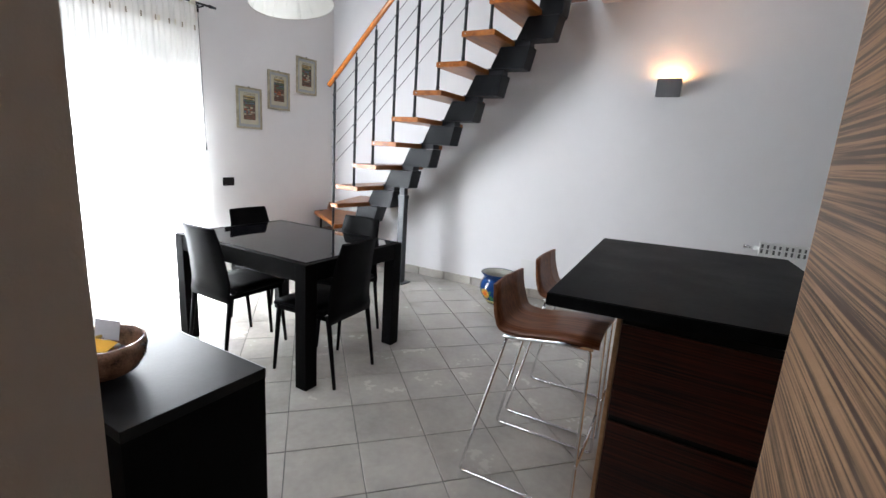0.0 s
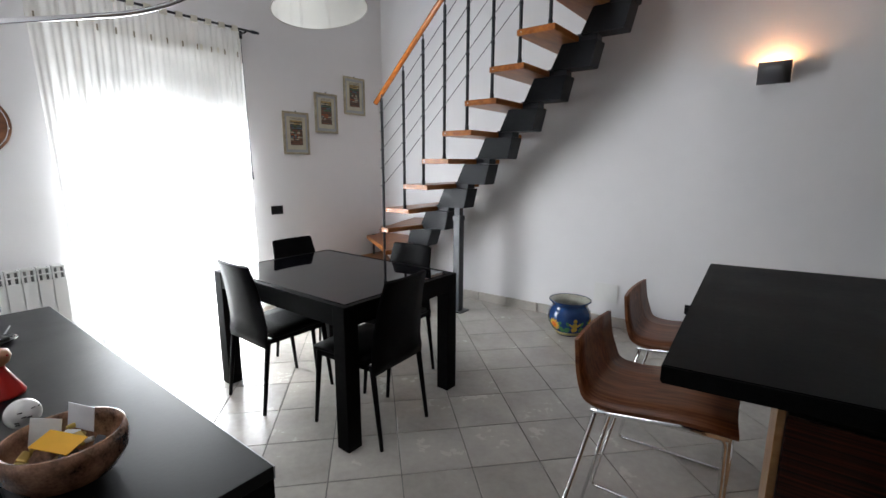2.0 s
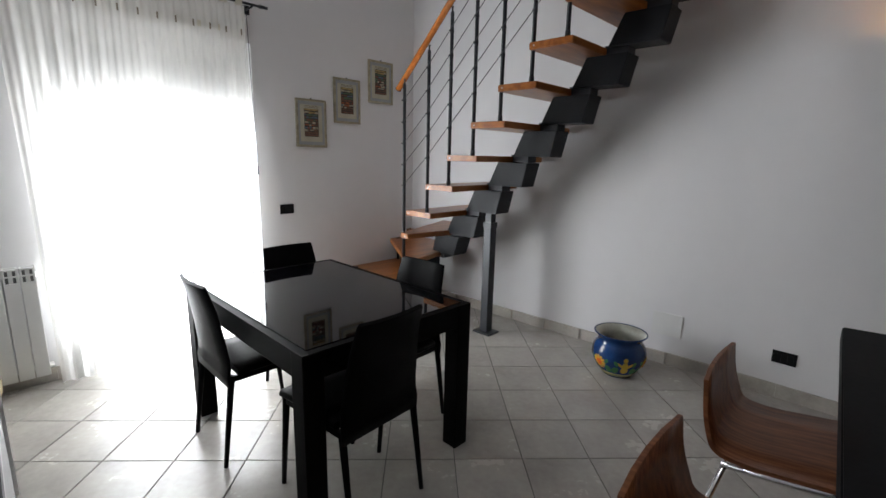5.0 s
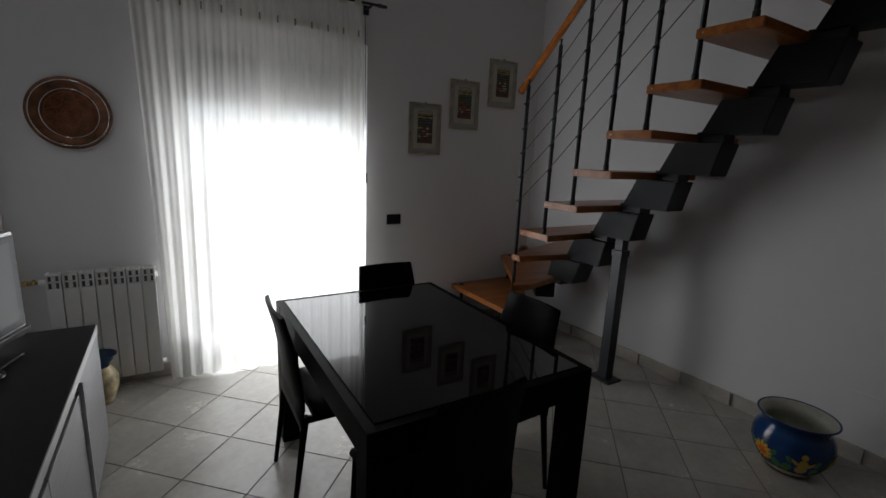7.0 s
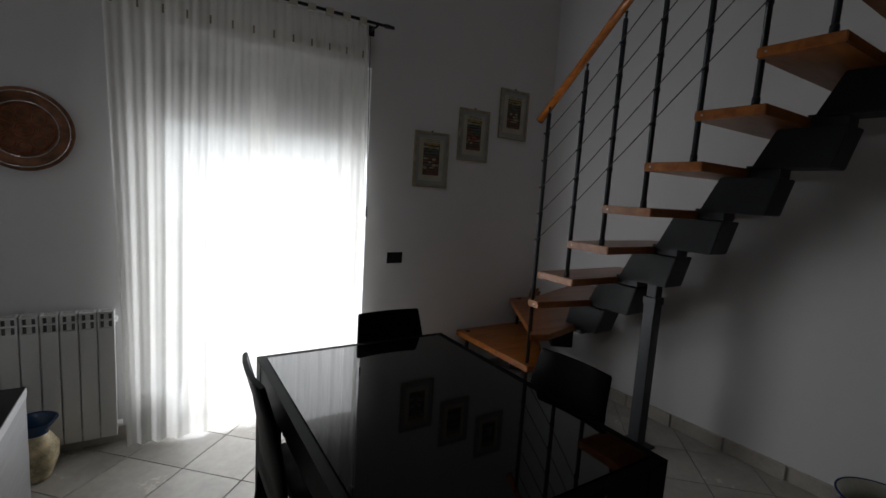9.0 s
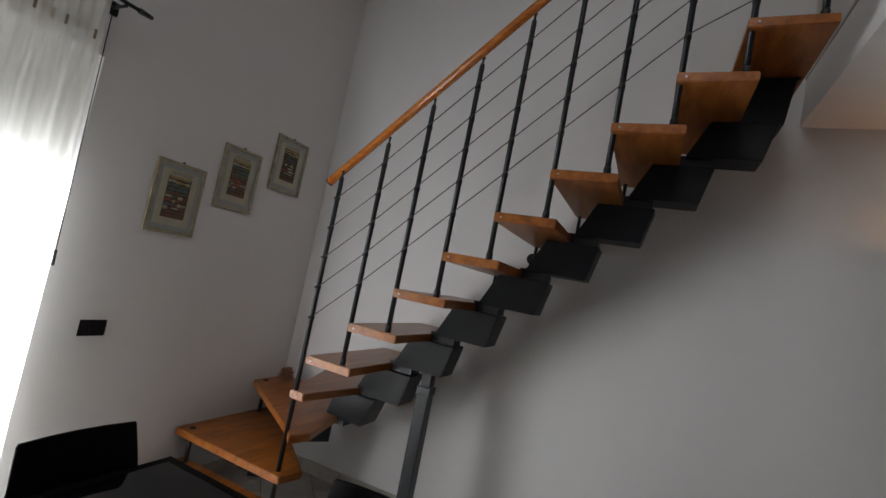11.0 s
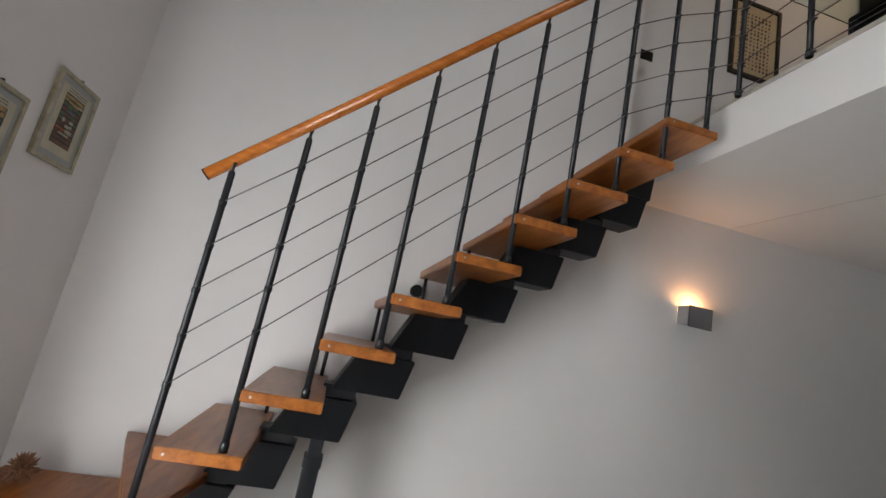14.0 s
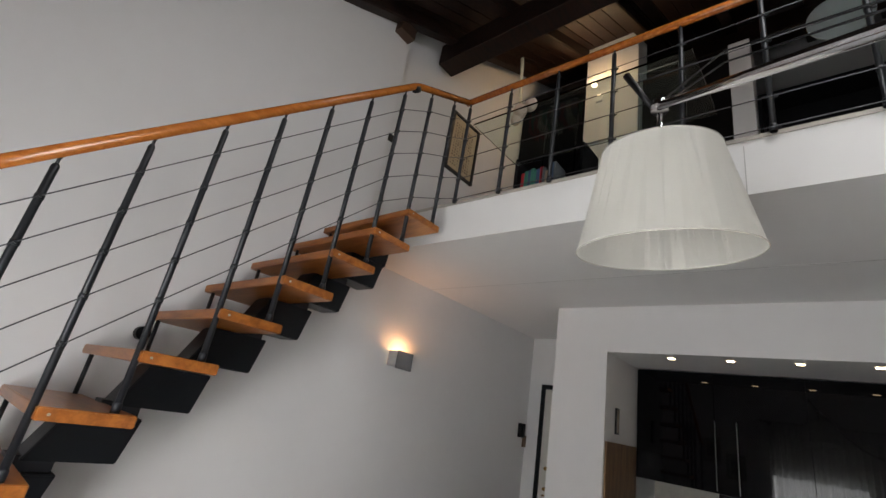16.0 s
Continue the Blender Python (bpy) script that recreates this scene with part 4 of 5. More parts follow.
def television():
    t = thing("television", "flat television with silver-grey frame standing on the sideboard", "television", (-2.63, 0.45, 0.652), -17)
    part("casing", B((-0.42, 0.06, -0.035, 0.03, 0.06, 0.47, 0.012)), SILVER, t)
    part("bezel", B((-0.405, 0.045, 0.029, 0.037, 0.085, 0.455, 0.003)), BLACKPLASTIC, t)
    part("screen", B((-0.37, 0.012, 0.0365, 0.0385, 0.115, 0.43)), mat("screen_glass", (0.02, 0.02, 0.023), 0.3, vary=0.05, spec=0.2), t)
    part("lower_bar", B((-0.42, 0.06, 0.02, 0.045, 0.045, 0.075, 0.006)), BLACKPLASTIC, t)
    part("stand", B((-0.28, -0.08, -0.09, 0.09, 0.0, 0.012, 0.005), (-0.20, -0.16, -0.02, 0.0, 0.01, 0.08)), BLACKPLASTIC, t)


def sideboard_things():
    Z = 0.652
    bowl = thing("bowl", "brown mottled ceramic bowl filled with sweets and cards", "bowl", (-1.385, 0.487, Z))
    bm = bmesh.new()
    lathe(bm, [(0, 0.0), (0.065, 0.0), (0.10, 0.02), (0.122, 0.055), (0.126, 0.09), (0.122, 0.115), (0.115, 0.115), (0.117, 0.09), (0.110, 0.05), (0.08, 0.02), (0, 0.014)], 40)
    part("shell", bm, mat("mottled_glaze", (0.24, 0.13, 0.08), 0.22, vary=0.95, scale=18, bump=0.2), bowl)
    rnd = random.Random(3)
    cols = [((0.75, 0.42, 0.03), "yellow_foil"), ((0.70, 0.70, 0.68), "white_card"), ((0.10, 0.10, 0.11), "dark_wrapper"), ((0.55, 0.38, 0.10), "gold_foil")]
    for k in range(34):
        c, nm = cols[rnd.choice((0, 1, 1, 2, 3, 3))]
        a, r = rnd.random() * 6.28, rnd.random() * 0.085
        it = solo("sweet", B((-0.017, 0.017, -0.011, 0.011, -0.006, 0.006, 0.005)), mat(nm, c, 0.3, metal=0.5 if "foil" in nm else 0), "small wrapped sweet lying in the bowl", "sweet", "sweets in the bowl")
        it.matrix_world = pose(-1.385 + r * math.cos(a), 0.487 + r * math.sin(a), Z + 0.055 + rnd.random() * 0.04, rnd.uniform(-30, 30), rnd.uniform(-30, 30), rnd.random() * 180)
    for lab, m, c, sz in (("white paper gift card with a printed loop in the bowl", pose(-1.44, 0.462, Z + 0.105, 75, 0, 35), (0.72, 0.72, 0.70), (0.04, 0.035)), ("pale grey card standing in the bowl", pose(-1.43, 0.532, Z + 0.12, 80, 0, 20), (0.62, 0.62, 0.66), (0.045, 0.03)), ("yellow envelope lying in the bowl", pose(-1.37, 0.472, Z + 0.105, 12, 6, 30), (0.80, 0.42, 0.02), (0.05, 0.028))):
        k = solo("card", B((-sz[0], sz[0], -sz[1], sz[1], -0.001, 0.001)), mat("card_%d" % int(c[2] * 100), c, 0.6), lab, "card")
        k.matrix_world = m
    egg = thing("ornament_ball", "white porcelain ball with small painted marks", "ornament", (-1.745, 0.468, Z))
    bm = bmesh.new()
    lathe(bm, [(0, 0)] + [(0.043 * math.sin(a * math.pi / 14), 0.043 - 0.043 * math.cos(a * math.pi / 14)) for a in range(1, 14)] + [(0, 0.086)], 28)
    part("ball", bm, mat("porcelain", (0.68, 0.68, 0.66), 0.15, vary=0.05), egg)
    bm = bmesh.new()
    for k in range(9):
        a, e = rnd.uniform(-0.6, 1.2), rnd.uniform(-0.5, 0.7)
        d = Vector((math.cos(a) * math.cos(e), math.sin(a) * math.cos(e), math.sin(e)))
        u = d.cross(Vector((0, 0, 1))).normalized()
        tube(bm, [Vector((0, 0, 0.043)) + (d + u * s * 0.12).normalized() * 0.0435 for s in (-1, 0, 1)], 0.0016, 5)
    part("marks", bm, BLACKPLASTIC, egg)
    fig = bmesh.new()
    lathe(fig, [(0, 0), (0.062, 0.0), (0.064, 0.01), (0.02, 0.10), (0.016, 0.112), (0.032, 0.125), (0.040, 0.148), (0.034, 0.168), (0.0, 0.178)], 28)
    for f in fig.faces:
        f.material_index = 1 if f.calc_center_median().z > 0.113 else 0
    for k in (-1, 1):
        bmesh.ops.create_icosphere(fig, subdivisions=1, radius=0.004, matrix=pose(0.033, 0.012 + k * 0.012, 0.155))
    o = solo("figurine", fig, [mat("red_ceramic", (0.45, 0.015, 0.01), 0.3), mat("tan_ceramic", (0.42, 0.20, 0.10), 0.4)], "small red ceramic cone figurine with a round tan head", "figurine")
    o.matrix_world = pose(-2.045, 0.468, Z) @ Matrix.Scale(0.9, 4)
    dish = thing("dish", "small round dark dish holding a phone", "dish", (-2.66, 0.55, Z))
    bm = bmesh.new()
    lathe(bm, [(0, 0), (0.035, 0), (0.058, 0.012), (0.060, 0.015), (0.035, 0.005), (0, 0.004)], 32)
    part("plate", bm, mat("glazed_grey", (0.07, 0.075, 0.08), 0.15), dish)
    ph = solo("telephone", B((-0.038, 0.038, -0.02, 0.02, 0, 0.018, 0.006)), BLACKPLASTIC, "black phone lying in the dish", "phone")
    ph.matrix_world = pose(-2.66, 0.55, Z + 0.006, 4, 0, 20)


def big_pot():
    p = thing("flower_pot", "empty blue glazed pot painted with yellow flowers, on the floor", "plant pot", (-1.455, 3.79, 0))
    blue = mat("blue_glaze", (0.009, 0.04, 0.14), 0.12, vary=0.35, scale=9)
    prof = [(0, 0), (0.095, 0), (0.10, 0.01), (0.135, 0.05), (0.168, 0.11), (0.176, 0.155), (0.168, 0.20), (0.150, 0.228), (0.138, 0.245), (0.145, 0.262), (0.165, 0.285), (0.168, 0.292)]
    bm = bmesh.new()
    lathe(bm, prof, 48)
    part("body", bm, blue, p)
    bm = bmesh.new()
    lathe(bm, [(0.168, 0.292), (0.160, 0.294), (0.137, 0.262), (0.128, 0.245), (0.150, 0.20), (0.160, 0.15), (0.12, 0.05), (0, 0.035)], 48)
    part("inside", bm, mat("pale_glaze", (0.42, 0.42, 0.36), 0.2, vary=0.2), p, "pale glazed inside")
    tubeb = bmesh.new()
    tube(tubeb, [(0.167 * math.cos(a * math.pi / 24), 0.167 * math.sin(a * math.pi / 24), 0.292) for a in range(49)], 0.005, 8, False)
    part("rim", tubeb, blue, p)

    def on_body(ang, z, off=0.0):
        for (r0, z0), (r1, z1) in zip(prof[1:], prof[2:]):
            if z0 <= z <= z1:
                r = r0 + (r1 - r0) * (z - z0) / max(z1 - z0, 1e-6)
                break
        return Vector(((r + off) * math.cos(ang), (r + off) * math.sin(ang), z))

    def patch(bm, a0, z0, da, dz, rot=0.0, lift=0.0015, n=14):
        c = bm.verts.new(on_body(a0, z0, lift + 0.0015))
        ring = []
        for k in range(n):
            t = 2 * math.pi * k / n
            u, v = da * math.cos(t), dz * math.sin(t)
            u, v = u * math.cos(rot) - v * math.sin(rot), u * math.sin(rot) + v * math.cos(rot)
            ring.append(bm.verts.new(on_body(a0 + u / 0.165, min(max(z0 + v, 0.012), 0.225), lift)))
        for k in range(n):
            bm.faces.new((c, ring[k], ring[(k + 1) % n]))
    yel, org, grn = mat("yellow_glaze", (0.72, 0.42, 0.04), 0.2, vary=0.2), mat("orange_glaze", (0.75, 0.16, 0.02), 0.2, vary=0.25), mat("green_glaze", (0.04, 0.16, 0.07), 0.2, vary=0.3)
    olive = mat("olive_glaze", (0.45, 0.33, 0.05), 0.2, vary=0.25)
    for k in range(6):
        a = math.radians(-112 + 60 * k)
        if k % 2 == 0:
            bm = bmesh.new()
            for q in range(12):
                t = q * math.pi / 6
                patch(bm, a + 0.034 * math.cos(t) / 0.165, 0.11 + 0.034 * math.sin(t), 0.017, 0.008, t)
            part("petals", bm, yel, p)
            bm = bmesh.new()
            patch(bm, a, 0.11, 0.021, 0.021, 0, 0.003)
            for q in range(8):
                t = q * math.pi / 4 + 0.2
                patch(bm, a + 0.024 * math.cos(t) / 0.165, 0.11 + 0.024 * math.sin(t), 0.008, 0.004, t, 0.004, 8)
            part("flower_heart", bm, org, p)
        else:
            bm = bmesh.new()
            for du, dz, da, h, r in ((0, 0.055, 0.020, 0.03, 0), (0, 0.02, 0.026, 0.025, 0), (0, 0.10, 0.014, 0.015, 0), (0.028, 0.06, 0.028, 0.008, 0.7), (-0.028, 0.06, 0.028, 0.008, -0.7)):
                patch(bm, a + du / 0.165, 0.06 + dz, da, h, r)
            part("painted_motif", bm, olive, p)
        bm = bmesh.new()
        for s in (-1, 1):
            patch(bm, a + s * 0.062 / 0.165, 0.075, 0.022, 0.030, 0.5 * s)
            patch(bm, a + s * 0.055 / 0.165, 0.13, 0.012, 0.020, -0.5 * s)
        part("leaves", bm, grn, p)
    bm = bmesh.new()
    lathe(bm, [(0.101, 0.010), (0.128, 0.038), (0.130, 0.041), (0.104, 0.012)], 48)
    part("foot_band", bm, mat("cream_glaze", (0.62, 0.55, 0.25), 0.2), p)
    v = thing("vase", "small yellow patterned vase with a dark blue neck, on the floor", "vase", (-3.65, 0.735, 0))
    bm = bmesh.new()
    lathe(bm, [(0, 0), (0.05, 0), (0.056, 0.015), (0.085, 0.10), (0.088, 0.16), (0.06, 0.21), (0.05, 0.225)], 32)
    part("body", bm, mat("vase_glaze", (0.62, 0.52, 0.32), 0.2, vary=0.6, scale=16), v)
    bm = bmesh.new()
    lathe(bm, [(0.05, 0.225), (0.05, 0.24), (0.085, 0.285), (0.088, 0.292), (0.080, 0.288), (0.045, 0.24), (0.045, 0.2)], 32)
    part("neck", bm, mat("dark_blue_glaze", (0.012, 0.04, 0.10), 0.15), v)


def sconce():
    s = thing("wall_lamp", "square chromed wall lamp throwing warm light upwards", "wall lamp", (-0.275, NY, 1.995))
    part("front_plate", B((-0.092, 0.092, -0.112, -0.106, -0.068, 0.075, 0.002)), DARKCHROME, s)
    bm = bmesh.new()
    for b in ((-0.092, -0.088, -0.106, -0.004, -0.05, 0.07), (0.088, 0.092, -0.106, -0.004, -0.05, 0.07), (-0.088, 0.088, -0.106, -0.004, -0.05, -0.045)):
        box(bm, *b)
    part("housing", bm, SILVER, s)
    part("back_plate", B((-0.06, 0.06, -0.006, 0.0, -0.05, 0.05, 0.001)), CHROME, s)
    part("lamp_tube", B((-0.055, 0.055, -0.062, -0.05, 0.02, 0.032, 0.003)), glow("warm_tube", (1.0, 0.62, 0.3), 25), s)


def arc_lamp():
    l = thing("hanging_lamp", "white cloth drum lamp shade hanging from a curved chrome arm", "lamp", (-1.892, 1.660, 2.072))
    bm = bmesh.new()
    n = 72
    rings = []
    for r, z in ((0.210, 0.0), (0.143, 0.268)):
        rings.append([bm.verts.new((r * math.cos(2 * math.pi * k / n), r * math.sin(2 * math.pi * k / n), z)) for k in range(n)])
    for k in range(n):
        bm.faces.new((rings[0][k], rings[0][(k + 1) % n], rings[1][(k + 1) % n], rings[1][k])).smooth = True
    bmesh.ops.solidify(bm, geom=bm.faces, thickness=0.0015)
    tilt = Matrix.Translation((0, 0, 0.268)) @ Matrix.Rotation(radians(-9), 4, "Y") @ Matrix.Translation((0, 0, -0.268))
    part("shade", bm, SHADE, l, "white cloth conical shade").matrix_basis = tilt
    for r, z in ((0.2105, 0.001), (0.1435, 0.267)):
        bm = bmesh.new()
        tube(bm, [(r * math.cos(a * math.pi / 36), r * math.sin(a * math.pi / 36), z) for a in range(73)], 0.0016, 6, False)
        part("hem", bm, mat("shade_hem", (0.50, 0.48, 0.43), 0.7), l).matrix_basis = tilt
    bm = bmesh.new()
    for k in range(3):
        a = k * 2.094
        tube(bm, [(0.14 * math.cos(a), 0.14 * math.sin(a), 0.252), (0.02 * math.cos(a), 0.02 * math.sin(a), 0.24)], 0.0025, 6)
    tube(bm, [(0, 0, 0.20), (0, 0, 0.39)], 0.008)
    tube(bm, [(0, 0, 0.27), (0, 0, 0.30)], 0.02)
    part("holder", bm, CHROME, l)
    bm = bmesh.new()
    lathe(bm, [(0, 0.15), (0.016, 0.155), (0.022, 0.17), (0.020, 0.185), (0.014, 0.20), (0, 0.205)], 20)
    part("bulb", bm, mat("opal_glass", (0.8, 0.8, 0.78), 0.3), l)
    bm = bmesh.new()
    tube(bm, fillet([(-0.005, 0.0, 0.415), (-0.52, -0.39, 0.005), (-0.857, -1.358, -0.23)], 0.25, 8), 0.011, 14)
    part("arm", bm, CHROME, l, "curved chrome arm")
    bm = bmesh.new()
    tube(bm, [(0.0, 0.0, 0.400), (0.0, 0.0, 0.430)], 0.022, 16)
    part("joint", bm, CHROME, l)
    bm = bmesh.new()
    tube(bm, [(0.012, 0.018, 0.42), (-0.02, 0.085, 0.545)], [0.006, 0.011], 10)
    part("handle", bm, BLACKPLASTIC, l)
    bm = bmesh.new()
    for d in (0.016, 0.030):
        tube(bm, [(0.0, 0.0, 0.40 + d), (-0.25, -0.19, 0.24 + 2 * d), (-0.52, -0.39, 0.015 + d)], 0.0018, 6)
    part("cord", bm, BLACKPLASTIC, l)


# ---- hall, kitchen niche, loft ----
def front_door():
    d = thing("entrance_door", "white panelled entrance door with brass locks, closed", "door", (1.96, 0.055, 0))
    part("frame", B((-0.012, 0.06, 3.94, 3.985, 0, 2.175, 0.004), (-0.012, 0.06, 3.125, 3.17, 0, 2.175, 0.004), (-0.012, 0.06, 3.17, 3.94, 2.13, 2.175, 0.004)), BLACKSTEEL, d)
    leaf = part("leaf", B((0.0, 0.05, 3.175, 3.935, 0.005, 2.125, 0.004)), mat("cream_door", (0.62, 0.60, 0.55), 0.4, vary=0.04), d)
    for z in (1.30, 1.10, 0.98, 0.86):
        bm = bmesh.new()
        tube(bm, [(0.0, 3.86, z), (-0.03, 3.86, z)], [0.02, 0.012], 12)
        part("lock", bm, BRASS, leaf)
    bm = bmesh.new()
    tube(bm, [(0.0, 3.86, 1.04), (-0.05, 3.86, 1.04), (-0.05, 3.75, 1.04)], 0.008)
    part("handle", bm, BRASS, leaf)
    i = thing("intercom", "black wall intercom handset", "intercom", (1.835, NY, 1.64))
    part("body", B((-0.055, 0.055, -0.035, 0, -0.075, 0.075, 0.008)), BLACKPLASTIC, i)
    part("handset", B((-0.02, 0.02, -0.055, -0.033, -0.07, 0.07, 0.006)), BLACKPLASTIC, i)
    k = thing("key_rack", "small brown wooden key rack beside the door", "key rack", (1.925, NY, 1.53))
    part("board", B((-0.03, 0.03, -0.02, 0, -0.06, 0.06, 0.003)), mat("brown_board", (0.16, 0.09, 0.05), 0.5), k)


def kitchen():
    gl = mat("black_gloss_door", (0.0015, 0.0015, 0.002), 0.03, vary=0.1, scale=2, spec=0.14)
    c = thing("kitchen_cupboards", "tall glossy black kitchen cupboards in the niche", "kitchen cabinets", (1.405, 0, 0))
    y0, split, top = 2.79, 2.18, 2.33
    part("carcass", B((0.022, 0.52, -2.0, y0, 1.43, top)), BLACKPLASTIC, c)
    part("carcass", B((0.022, 0.52, -2.0, split, 0.0, 1.43)), BLACKPLASTIC, c)
    y = y0
    while y > -1.8:
        part("door", B((0.0, 0.02, y - 0.60, y - 0.002, 1.43, top - 0.005, 0.001)), gl, c)
        y -= 0.60
    bar = mat("bar_metal", (0.09, 0.09, 0.09), 0.3, metal=0.8)
    for y in (2.185, 2.035):
        part("handle", B((-0.007, -0.001, y, y + 0.006, 1.445, 1.96, 0.001)), bar, c, "slim upright metal handle strip")
    y = split
    while y > -1.8:
        part("door", B((0.0, 0.02, y - 0.60, y - 0.002, 0.1, 1.425, 0.001)), gl, c)
        y -= 0.60
    part("base_door", B((0.0, 0.02, split + 0.002, y0, 0.1, 0.86, 0.001)), gl, c)
    solo("worktop", B((1.385, 1.94, split + 0.002, 2.795, 0.865, 0.90, 0.002)), WORKTOP, "black worktop at the back of the kitchen niche", "worktop")
    structure("backsplash", B((1.935, 1.948, split + 0.005, 2.795, 0.90, 1.43)), SKIRT)
    panelwood = wood("niche_panel", (0.13, 0.07, 0.033), (0.27, 0.155, 0.075), 0.45, bands=5, axis=(5, 1, 0.8))
    solo("wood_panel", B((0.725, 1.395, 2.785, 2.799, 0.9, 1.66, 0.001)), panelwood, "brown wooden panel lining the side of the kitchen niche", "wall panel")
    k = thing("framed_picture", "narrow dark framed picture on the niche side wall", "picture", (0.945, 2.80, 1.825))
    part("frame", B((-0.032, 0.032, -0.015, 0, -0.10, 0.10, 0.003)), BLACKPLASTIC, k)
    part("print", B((-0.016, 0.016, -0.017, -0.014, -0.085, 0.085)), mat("small_print", (0.30, 0.25, 0.20), 0.7, vary=0.5, scale=20), k)
    for y in (2.358, 1.967, 1.569, 1.184, 0.80, 0.42):
        s = thing("recessed_spot", "small rectangular recessed ceiling spotlight, lit", "spotlight", (0.86, y, 2.335), group="spotlights of the niche")
        part("trim", B((-0.032, 0.032, -0.032, 0.032, -0.003, 0.0)), SILVER, s)
        part("lens", B((-0.02, 0.02, -0.022, 0.022, -0.006, -0.003)), glow("spot_lens", (1.0, 0.74, 0.46), 42), s)


def loft():
    f = thing("framed_textile", "dark-framed patterned textile hung on the loft wall", "picture", (0.235, 4.35, 4.45))
    part("frame", B((-0.24, 0.24, -0.03, 0, 0.33, 0.36, 0.003), (-0.24, 0.24, -0.03, 0, -0.36, -0.33, 0.003), (-0.24, -0.21, -0.03, 0, -0.33, 0.33, 0.003), (0.21, 0.24, -0.03, 0, -0.33, 0.33, 0.003)), BLACKPLASTIC, f)
    part("mount", B((-0.21, 0.21, -0.012, -0.002, -0.33, 0.33)), mat("linen_mount", (0.50, 0.40, 0.26), 0.8), f)
    bm = bmesh.new()
    rnd = random.Random(8)
    for i in range(9):
        for j in range(15):
            x, z = -0.16 + i * 0.036, -0.27 + j * 0.036
            q = rnd.uniform(0.008, 0.016)
            box(bm, x, x + q, -0.016, -0.012, z, z + q * rnd.uniform(0.6, 1.6))
    tagged(part("pattern", bm, mat("dark_stitching", (0.07, 0.04, 0.03), 0.9), f), kind="stuff")
    g = thing("glass_desk", "glass desk with square glass legs on the loft", "desk", (-0.05, 2.75, LOFTZ + 0.012))
    gm = glass("green_glass", (0.86, 0.96, 0.94), 0.0)
    part("glass_top", B((-0.75, -0.12, -0.95, 0.55, 0.72, 0.735, 0.002)), gm, g)
    for b in ((-0.70, -0.685, -0.27, -0.05), (-0.70, -0.685, -0.9, -0.65), (-0.18, -0.165, -0.27, -0.05)):
        part("glass_leg", B((b[0], b[1], b[2], b[3], 0.0, 0.718)), gm, g)
    s = thing("bookcase", "black bookcase with books and ring binders, on the loft", "bookcase", (1.40, 0.70, LOFTZ + 0.012))
    part("carcass", B((0.0, 0.3, -0.60, -0.57, 0, 2.0), (0, 0.3, 0.98, 1.01, 0, 2.0), (0.28, 0.3, -0.57, 0.98, 0, 2.0)), BLACKPLASTIC, s)
    for z in (0.0, 0.35, 0.72, 1.1, 1.5, 1.97):
        part("shelf", B((0.0, 0.28, -0.57, 0.98, z, z + 0.03)), BLACKPLASTIC, s)
    cols = [(0.42, 0.02, 0.03), (0.30, 0.20, 0.14), (0.04, 0.20, 0.15), (0.30, 0.03, 0.04), (0.45, 0.44, 0.40), (0.04, 0.08, 0.16), (0.12, 0.12, 0.13)]
    names = ["red", "brown", "green", "dark red", "cream", "blue", "grey"]
    rnd = random.Random(5)
    for z, h, y0, y1, kind in ((1.13, 0.30, 0.55, 0.92, "ring_binder"), (1.13, 0.30, -0.3, -0.1, "ring_binder"), (0.75, 0.22, 0.1, 0.9, "book")):
        y = y0
        while y < y1:
            w = 0.07 if kind == "ring_binder" else rnd.uniform(0.02, 0.045)
            k = rnd.randrange(7)
            ob = thing(kind, names[k] + (" ring binder" if kind == "ring_binder" else " book") + " standing in the black bookcase", "book", (1.40, 0.70, LOFTZ + 0.012), group="books in the bookcase")
            hh = h * rnd.uniform(0.85, 1.0) if kind == "book" else h
            part("spine", B((0.02, 0.20, y, y + w - 0.002, z, z + hh, 0.003)), mat("spine_%d" % k, cols[k], 0.5), ob)
            if kind == "ring_binder":
                part("label", B((0.018, 0.0202, y + 0.015, y + w - 0.017, z + 0.15, z + 0.24)), mat("spine_label", (0.6, 0.6, 0.58), 0.7), ob)
            y += w + (0.002 if rnd.random() < 0.8 else 0.03)
    structure("wall_loft_pier", B((1.25, 1.55, 2.78, 3.40, LOFTZ, 7.4)), WALL)
    structure("wall_loft_pier_south", B((1.25, 1.55, 1.72, 1.90, LOFTZ, 5.6)), WALL)
    d = thing("dark_cabinet", "black cabinet with a pale frame, between the loft piers", "cabinet", (1.35, 1.92, LOFTZ + 0.012))
    part("carcass", B((0.0, 0.3, 0.0, 0.84, 0, 2.6)), BLACKPLASTIC, d)
    part("frame", B((-0.02, 0.0, 0.0, 0.84, 0.95, 1.00), (-0.02, 0.0, 0.0, 0.05, 0.0, 0.95), (-0.02, 0.0, 0.79, 0.84, 0.0, 0.95)), WHITEPAINT, d)
    s2 = thing("low_bookcase", "low black bookcase with books, on the loft", "bookcase", (0.0, 2.78, LOFTZ + 0.012))
